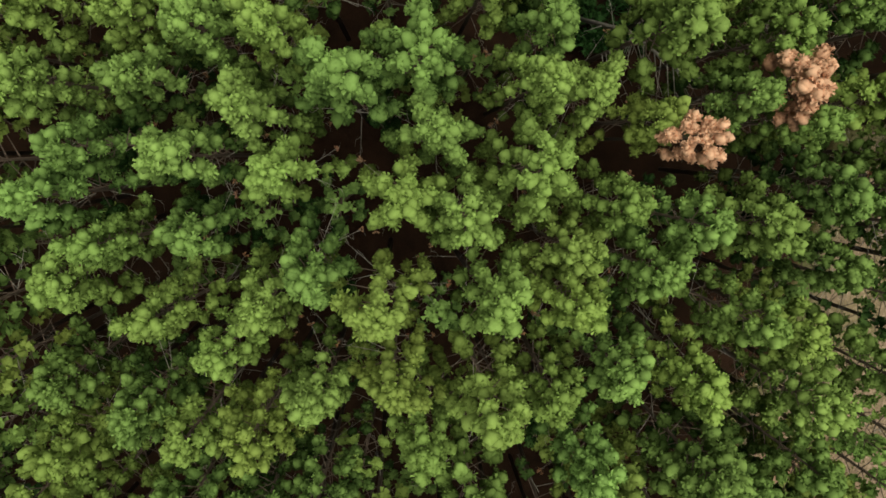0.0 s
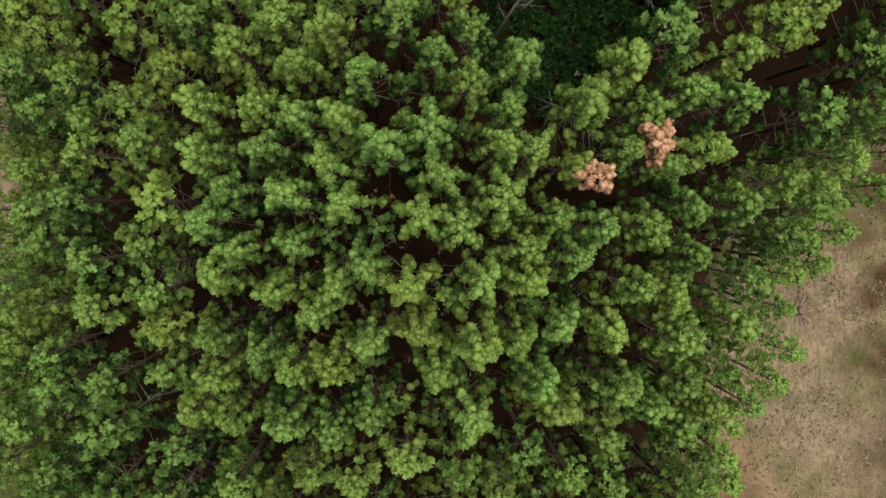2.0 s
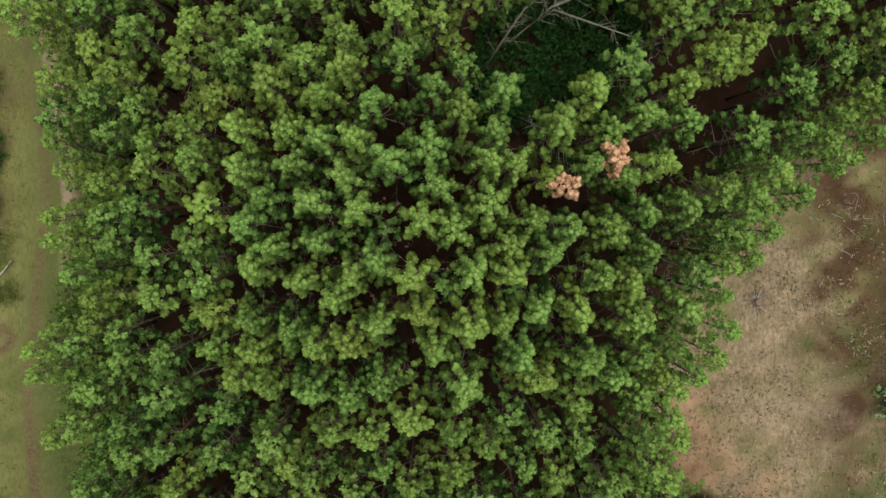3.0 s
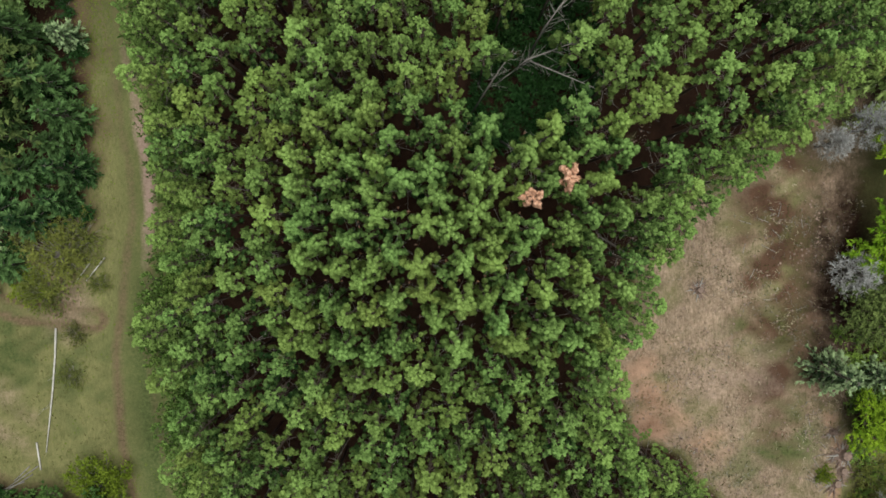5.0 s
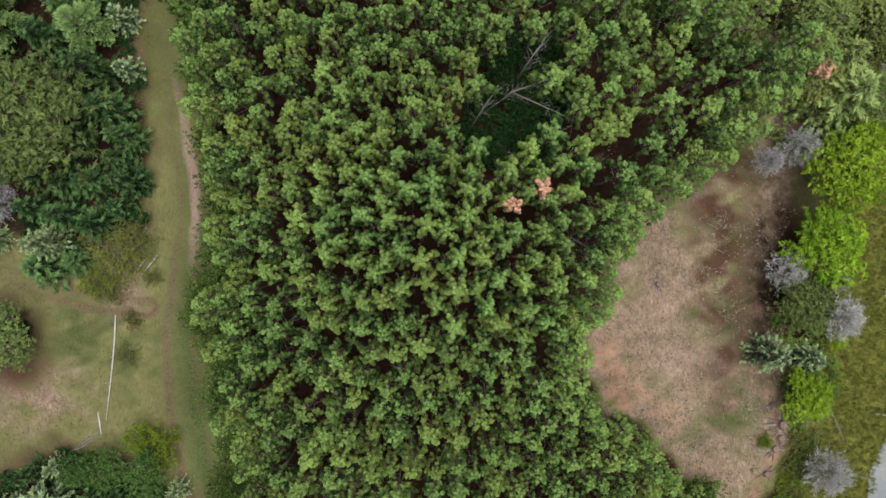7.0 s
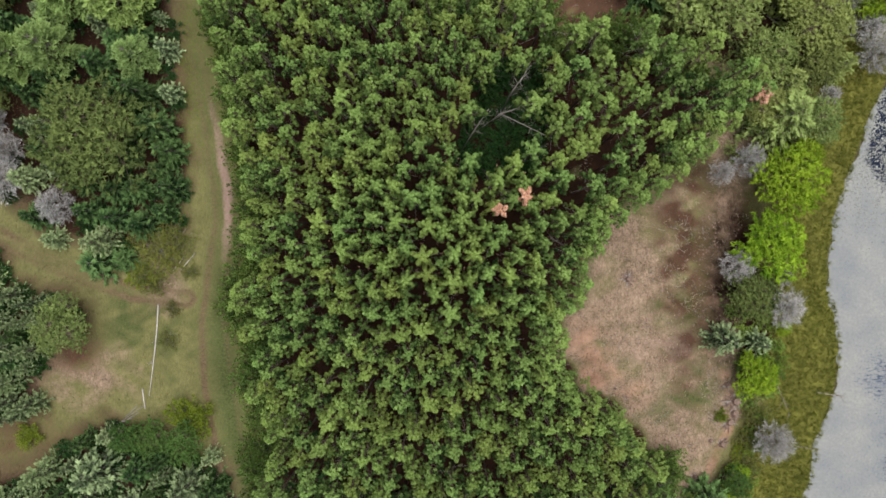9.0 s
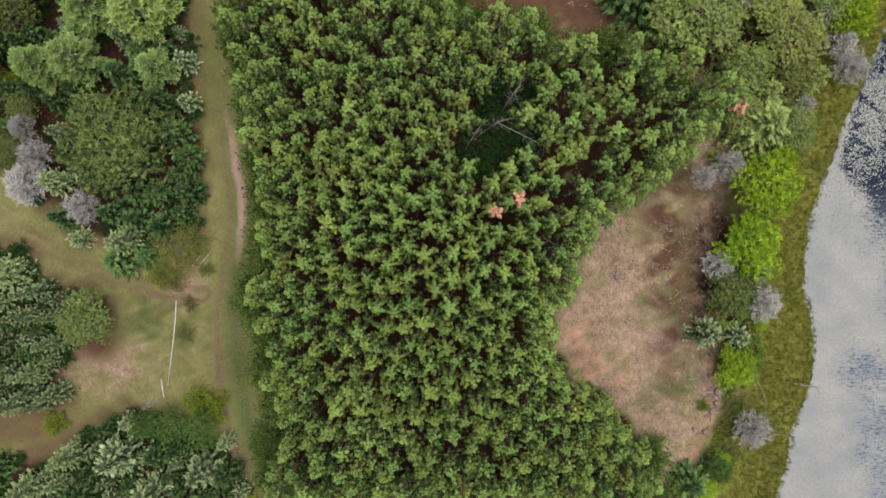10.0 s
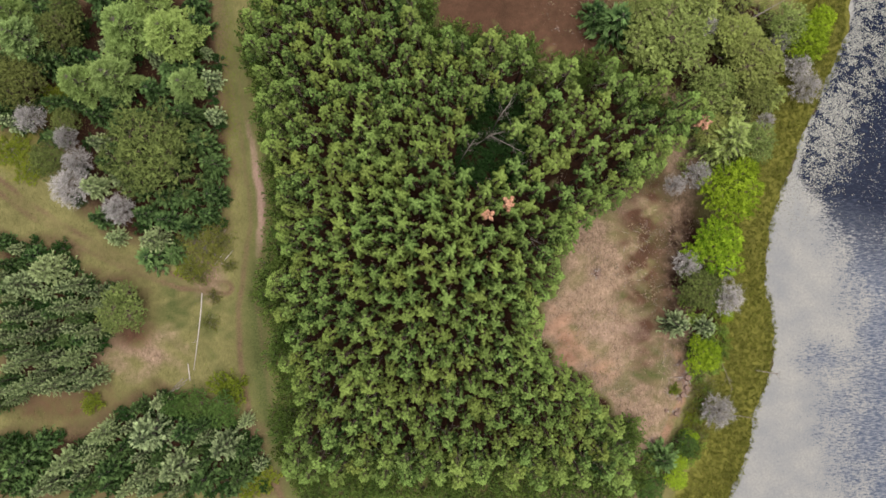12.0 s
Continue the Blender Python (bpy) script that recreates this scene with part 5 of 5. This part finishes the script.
def infill(poly, share, low, high, r0=1.5, r1=2.3):
    x0, x1 = min(p[0] for p in poly), max(p[0] for p in poly)
    y0, y1 = min(p[1] for p in poly), max(p[1] for p in poly)
    for _ in range(2500):
        x, y, r = rng.uniform(x0, x1), rng.uniform(y0, y1), rng.uniform(r0, r1)
        if bool(inside(x, y, poly)) and all((x - a) ** 2 + (y - b) ** 2 > (0.68 * q + 0.95 * r) ** 2 for a, b, q in taken) and to_line(x, y, poly + poly[:1]) > 0.6:
            taken.append((x, y, r))
            grey = rng.random() < share
            h = rng.uniform(low, high) / 9
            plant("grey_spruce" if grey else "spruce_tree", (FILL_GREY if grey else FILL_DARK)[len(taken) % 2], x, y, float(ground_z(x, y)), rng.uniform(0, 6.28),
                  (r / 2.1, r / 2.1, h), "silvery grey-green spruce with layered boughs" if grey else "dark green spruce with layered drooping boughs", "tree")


infill(WOOD_NW, 0.2, 5, 9)
infill(WOOD_W, 0.6, 5, 9, 1.1, 1.6)
infill(WOOD_SW, 0.4, 5, 9.5, 1.2, 1.9)

# ---------------------------------------------------------------- small growth round the stand
UNDER = [shrub_meshes(160 + i, 2.2, 1.7, UNDERGROWTH, 22, 9, 0.22) for i in range(2)]
WOOD_BUSH = [shrub_meshes(165 + i, 1.7, 1.7, UNDERGROWTH, 22, 8, 0.2) for i in range(2)]
BANK_BUSH = [shrub_meshes(175 + i, 2.2, 1.8, BANK_LEAF, 30, 10, 0.13) for i in range(2)]
PALE_BUSH = [shrub_meshes(170 + i, 2.6, 1.9, LEAF_PALE, 30, 9, 0.12) for i in range(2)]


def fill(name, poly, variants, gap, label, size=(0.75, 1.25), skip=0.0):
    """Bushes strewn over an area, no two nearer than gap."""
    put = []
    x0, x1 = min(p[0] for p in poly), max(p[0] for p in poly)
    y0, y1 = min(p[1] for p in poly), max(p[1] for p in poly)
    for _ in range(int((x1 - x0) * (y1 - y0) * 1.2)):
        x, y = rng.uniform(x0, x1), rng.uniform(y0, y1)
        if bool(inside(x, y, poly)) and all((x - a) ** 2 + (y - b) ** 2 > gap * gap for a, b in put):
            put.append((x, y))
            if rng.random() >= skip:
                k = rng.uniform(*size)
                plant(name, variants[len(put) % len(variants)], x, y, float(ground_z(x, y)) - 0.05, rng.uniform(0, 6.28), (k, k, k * rng.uniform(0.8, 1.2)), label, "bush")


fill("undergrowth_bush", GAP, UNDER, 1.7, "dark green sapling bush in the pine gap")
fill("wood_bush", WOOD_NW, WOOD_BUSH, 4.2, "dark green bush under the mixed wood")
# Strewn denser here: dark leaves stand in for black shade between the trees.
fill("wood_bush", WOOD_W, WOOD_BUSH, 2.7, "dark green bush under the mixed wood")
fill("wood_bush", WOOD_SW, WOOD_BUSH, 2.7, "dark green bush under the mixed wood")
fill("shore_bush", SHORE_WOOD, PALE_BUSH, 2.1, "pale yellow-green bush among the shore trees")
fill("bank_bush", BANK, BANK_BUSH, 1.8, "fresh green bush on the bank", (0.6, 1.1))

# ---------------------------------------------------------------- dead wood


def timber(name, points, radii, material, label, category, sides=8, stubs=0, seed=1):
    r = np.random.default_rng(seed)
    root = new(name)
    tagged(root, label, category)
    o = Vector((points[0][0], points[0][1], float(ground_z(points[0][0], points[0][1]))))
    root.location = o
    local = [Vector((x, y, z + float(ground_z(x, y)))) - o for x, y, z in points]
    part("stem", mesh_of("stem", *tube(local, radii, sides), material, smooth=True), root)
    for i in range(stubs):
        u = r.uniform(0.35, 0.98) * (len(local) - 1)
        k = min(int(u), len(local) - 2)
        p = local[k].lerp(local[k + 1], u - k)
        ax = (local[k + 1] - local[k]).normalized()
        d = Vector(r.normal(size=3))
        d = (d - ax * d.dot(ax)).normalized() + ax * 0.8
        if p.z < 0.6:
            d.z = abs(d.z)
        ln = r.uniform(0.5, 1.7)
        limb = part("limb", mesh_of("limb", *tube([p, p + d * ln * 0.5, p + d * ln + Vector((0, 0, 0.1))], (0.025, 0.016, 0.005), 4), material), root)
        if ln > 0.8:
            fork = p + d * ln * 0.5
            side = d.cross(ax).normalized() * (1 if i % 2 else -1)
            part("twig", mesh_of("twig", *tube([fork, fork + d * ln * 0.25 + side * ln * 0.3 + Vector((0, 0, 0.08))], (0.013, 0.004), 4), material), limb)
    return root


timber("fallen_birch", [(-43.0, -8.5, 0.14), (-43.2, -11.6, 0.13), (-43.6, -15.2, 0.12), (-44.05, -18.8, 0.1), (-44.5, -22.1, 0.07)],
       (0.12, 0.11, 0.1, 0.08, 0.05), BIRCH, "fallen white birch trunk lying in the meadow", "log", stubs=4, seed=3)
timber("broken_pole", [(-45.5, -21.0, 0.1), (-45.1, -24.0, 0.08)], (0.11, 0.09), BIRCH, "short broken birch pole in the grass", "log")
for i, (a, b) in enumerate((((-45.4, -23.6), (-48.7, -25.9)), ((-46.0, -24.5), (-48.9, -26.3)), ((-46.3, -23.6), (-48.0, -25.2)), ((-46.9, -25.3), (-49.4, -26.2)))):
    timber("cut_branch", [(*a, 0.07), (*b, 0.1)], (0.07, 0.05), DEADWOOD, "weathered branch at the wood's edge", "branch", 6)
for i, (a, b) in enumerate((((-39.0, -1.3), (-40.8, -3.6)), ((-37.5, -0.9), (-39.6, -3.4)), ((-43.6, 2.6), (-46.5, 0.3)))):
    timber("birch_pole", [(*a, 0.3), (*b, 0.12)], (0.09, 0.07), BIRCH, "thin birch pole lying by the brush pile", "log", 6)
timber("fallen_log", [(43.2, 34.2, 0.15), (44.3, 30.8, 0.12)], (0.16, 0.1), DEADWOOD, "bare grey log among the shore trees", "log", stubs=2, seed=4)
timber("fallen_log", [(46.5, 33.8, 0.2), (48.6, 32.2, 0.15)], (0.14, 0.1), DEADWOOD, "bare grey log among the shore trees", "log", stubs=2, seed=5)
timber("dead_tree", [(46.6, 36.2, 0.4), (52.0, 39.2, 2.0), (57.4, 42.2, 3.6)], (0.16, 0.12, 0.03), DEADWOOD, "bare fallen tree with whitened limbs", "tree", stubs=12, seed=6)
timber("dead_tree", [(45.0, 34.6, 0.2), (44.6, 36.6, 2.4), (45.0, 38.6, 4.6)], (0.15, 0.1, 0.03), DEADWOOD, "bare fallen tree with whitened limbs", "tree", stubs=12, seed=7)
timber("dead_sapling", [(48.4, -20.0, 0.1), (50.1, -24.9, 1.4)], (0.05, 0.015), DEADWOOD, "thin dead sapling bent over the sedge", "tree", stubs=9, seed=8)
timber("fallen_log", [(54.6, -21.7, 0.1), (58.8, -22.4, 0.3)], (0.1, 0.07), DEADWOOD, "bare log reaching into the lake", "log", stubs=3, seed=9)
timber("fallen_log", [(51.6, -29.7, 0.1), (55.0, -30.4, 0.25)], (0.1, 0.06), DEADWOOD, "bare log reaching into the lake", "log", stubs=3, seed=10)
# leaning and broken pines in the gap
for i, (foot, mid, tip) in enumerate((((4.2, 17.1, 0), (6.8, 17.9, 10), (11.3, 18.7, 15)),
                                     ((4.5, 17.5, 0), (7.3, 18.2, 8), (12.3, 14.6, 14)),
                                     ((7.4, 19.2, 0), (8.3, 20.6, 11), (9.6, 22.0, 17)),
                                     ((1.4, 13.4, 0), (3.3, 15.7, 9), (5.0, 17.6, 16)),
                                     ((4.7, 11.6, 0), (6.1, 9.0, 11), (7.7, 6.9, 14)),
                                     ((18.7, -0.9, 0), (15.8, 0.5, 5), (13.9, 1.3, 8)))):
    timber("leaning_dead_pine", [foot, mid, tip], (0.13, 0.09, 0.025), DEADWOOD, "bare grey pine leaning across the gap", "tree", 7, 22, 20 + i)


def root_plate(name, x, y, size, spread, label, seed):
    """A torn-out stump: a stub with a fan of broken roots and earth clods."""
    r = np.random.default_rng(seed)
    root = new(name)
    root.location = (x, y, float(ground_z(x, y)) - 0.04)
    tagged(root, label, "stump")
    part("stub", mesh_of("stub", *tube([(0, 0, 0), (0.05, 0, 0.2 * size), (0.1, 0.05, 0.42 * size)], (0.4 * size, 0.3 * size, 0.24 * size), 9), ROOT), root)
    for i in range(spread):
        az = r.uniform(0, 6.28)
        ln = size * r.uniform(0.5, 1.15)
        d = unit(az, r.uniform(-0.02, 0.35))
        p = [d * 0.15, d * ln * 0.5 + r.normal(0, 0.05, 3), d * ln * np.array([1, 1, 0.5])]
        p = [np.array([q[0], q[1], max(q[2], 0.05)]) for q in p]
        wood = DEADWOOD if i % 3 == 0 else ROOT
        limb = part("root", mesh_of("root", *tube(p, (0.08 * size, 0.05 * size, 0.015), 5), wood), root)
        tip = p[1] + np.array([-d[1], d[0], 0.12]) * ln * r.uniform(0.2, 0.4) * (1 if i % 2 else -1) + d * ln * 0.2
        tip[2] = max(tip[2], 0.04)
        part("rootlet", mesh_of("rootlet", *tube([p[1], tip], (0.03 * size, 0.008), 4), wood), limb)
    return root


root_plate("stump", 26.4, -4.8, 1.3, 26, "torn pine stump with splayed roots in the clearing", 1)
root_plate("stump", 42.2, -22.8, 2.1, 40, "upturned root mass at the clearing's edge", 2)
root_plate("stump", 41.4, -26.0, 1.6, 28, "upturned root mass at the clearing's edge", 3)
root_plate("stump", 41.0, -20.3, 1.2, 18, "upturned root mass at the clearing's edge", 9)
root_plate("stump", 42.1, -24.6, 1.5, 22, "upturned root mass at the clearing's edge", 10)
root_plate("stump", 40.3, -29.2, 1.4, 20, "upturned root mass at the clearing's edge", 11)
root_plate("stump", 38.6, -28.7, 0.8, 12, "small rotten stump at the clearing's edge", 4)
root_plate("stump", 36.3, -34.0, 0.9, 14, "small rotten stump at the clearing's edge", 5)
root_plate("stump", 19.2, 38.2, 0.7, 10, "small rotten stump in red earth", 6)
root_plate("stump", 26.2, -22.3, 0.5, 8, "small rotten stump in red earth", 7)
root_plate("stump", 24.6, -21.0, 0.45, 8, "small rotten stump in red earth", 8)
for i in range(26):
    x, y = (rng.uniform(38.5, 42), rng.uniform(-31, -19)) if i < 16 else (rng.uniform(30, 38), rng.uniform(-6, 4))
    az, ln = rng.uniform(0, 3.14), rng.uniform(0.6, 1.9)
    timber("loose_stick", [(x, y, 0.05), (x + math.cos(az) * ln, y + math.sin(az) * ln, 0.06)], (0.035, 0.02), DEADWOOD, "bleached stick on bare earth", "branch", 5)

# ---------------------------------------------------------------- low cover, past counting


def cover(name, count, where, accept, blade, width, per, material, label, category, spread=0.08, low=0.1, high=0.75):
    """Tufts of grass or sedge over an area, as one object."""
    x = rng.uniform(where[0], where[1], count * 3)
    y = rng.uniform(where[2], where[3], count * 3)
    keep = accept(x, y) > rng.random(len(x))
    x, y = x[keep][:count], y[keep][:count]
    c = np.stack([x, y, ground_z(x, y) - 0.02], 1)
    axes = np.stack([rng.normal(0, 0.25, len(x)), rng.normal(0, 0.25, len(x)), np.ones(len(x))], 1)
    v, f, t = blades(rng, c, axes, rng.uniform(0.1, 0.8, len(x)), per, blade, width, spread, low, high, 0.4)
    tagged(new(name, mesh_of(name, v, f, material, t)), label, category, kind="stuff")


def on_bank(x, y):
    d = x - shore_x(y)
    return np.clip((d + 11) / 4, 0, 1) * (d < 0.4)


def in_meadow(x, y):
    return np.clip((to_line(x, y, ROAD) - 2.6) / 1.5, 0, 1) * (x < -33) * (0.35 + 0.65 * (wave(x, y, 0.35, 3) > -0.2))


def in_clearing(x, y):
    d = np.min([np.hypot(x - a, y - b) for a, b in STAND[::2]], 0)
    return (d > 2.5) * (x > 15) * np.clip((-12 - x + shore_x(y)) / 2, 0, 1) * np.clip(0.3 + 0.8 * wave(x, y, 0.3, 1), 0.12, 1)


cover("sedge", 9000, (40, 70, -46, 46), on_bank, 0.75, 0.06, 8, SEDGE, "dense olive-yellow sedge along the lake", "sedge")
cover("grass", 9000, (-80, -32, -46, 46), in_meadow, 0.2, 0.1, 4, GRASS, "short dry meadow grass", "grass", 0.05, 0.7, 1.5)
cover("grass", 5000, (15, 44, -38, 46), in_clearing, 0.2, 0.1, 4, GRASS, "thin dry grass on cleared ground", "grass", 0.05, 0.7, 1.5)

cover("brush_litter", 2400, (15, 44, -38, 46), in_clearing, 0.55, 0.05, 3, BARK_GREY, "thin brown twigs strewn on cleared ground", "twigs", 0.2, 1.35, 1.6)
cover("straw", 2200, (15, 44, -38, 46), lambda x, y: in_clearing(x, y) * (wave(x, y, 0.45, 6) > 0), 0.6, 0.06, 3, STRAW, "flattened pale straw on cleared ground", "straw", 0.2, 1.35, 1.6)


def flat_bits(name, x, y, z, size, material, label, category, seed, sides=6):
    """Round flat leaves lying at height z, each with a notch of its own turn."""
    r = np.random.default_rng(seed)
    n = len(x)
    a = np.arange(sides) * 2 * np.pi / sides
    rad = size[:, None] * r.uniform(0.8, 1.1, (n, sides))
    ph = r.uniform(0, 6.28, (n, 1))
    v = np.stack([x[:, None] + np.cos(a + ph) * rad, y[:, None] + np.sin(a + ph) * rad, np.broadcast_to(np.asarray(z)[:, None], (n, sides)) + r.uniform(0, 0.012, (n, sides))], 2)
    me = bpy.data.meshes.new(name)
    me.from_pydata(v.reshape(-1, 3).tolist(), [], np.arange(n * sides).reshape(n, sides).tolist())
    me.materials.append(material)
    tagged(new(name, me), label, category, kind="stuff")


x, y = rng.uniform(55, 88, 160000), rng.uniform(-4, 52, 160000)
d = x - shore_x(y)
dense = np.clip(d / 1.0, 0, 1) * np.interp(y, [-46, 0, 8, 20, 48], [0.0, 0.01, 0.3, 1, 1]) * np.clip((np.interp(y, [-46, 0, 15, 48], [6, 10, 13, 11]) - d) / 6, 0.05, 1)
dense = dense * np.clip(0.6 + 0.5 * wave(x, y, 0.5, 3) + 0.6 * wave(x, y, 1.4, 5) + 0.4 * wave(x, y, 3.3, 8), 0.08, 1)
keep = (dense > rng.random(len(x))) & (d > 0.4)
x, y = x[keep][:36000], y[keep][:36000]
flat_bits("lily_pads", x, y, np.full(len(x), WATER_LEVEL + 0.012), rng.uniform(0.05, 0.125, len(x)), PADS, "pale floating lily pads on dark water", "lily pads", 5, 4)
spots = ((-38.6, 30, 1.2, 9, 900), (-38.0, 16, 1.0, 8, 420), (-41.5, 0, 2.6, 3.0, 420), (-41.0, -12, 2.0, 5, 120), (-68.5, 24.6, 2.6, 2.0, 520), (-75.5, 16.7, 2.4, 3.0, 520), (-37.8, -25.5, 2.4, 1.6, 420))
x = np.concatenate([rng.normal(a, c, n) for a, b, c, d, n in spots])
y = np.concatenate([rng.normal(b, d, n) for a, b, c, d, n in spots])
flat_bits("fallen_leaves", x, y, ground_z(x, y) + 0.03, rng.uniform(0.04, 0.1, len(x)), LEAF_YELLOW, "scattered yellow fallen leaves", "leaves", 6, 5)
x, y = rng.uniform(18, 43, 5000), rng.uniform(-34, 16, 5000)
keep = in_clearing(x, y) * np.clip(0.35 + 0.9 * wave(x, y, 0.9, 2), 0.02, 1) > rng.random(len(x))
x, y = x[keep][:700], y[keep][:700]
flat_bits("soil_clods", x, y, ground_z(x, y) + 0.05, rng.uniform(0.05, 0.2, len(x)) ** 1.2, ROOT, "dark torn clods of earth on cleared ground", "clods", 8, 6)
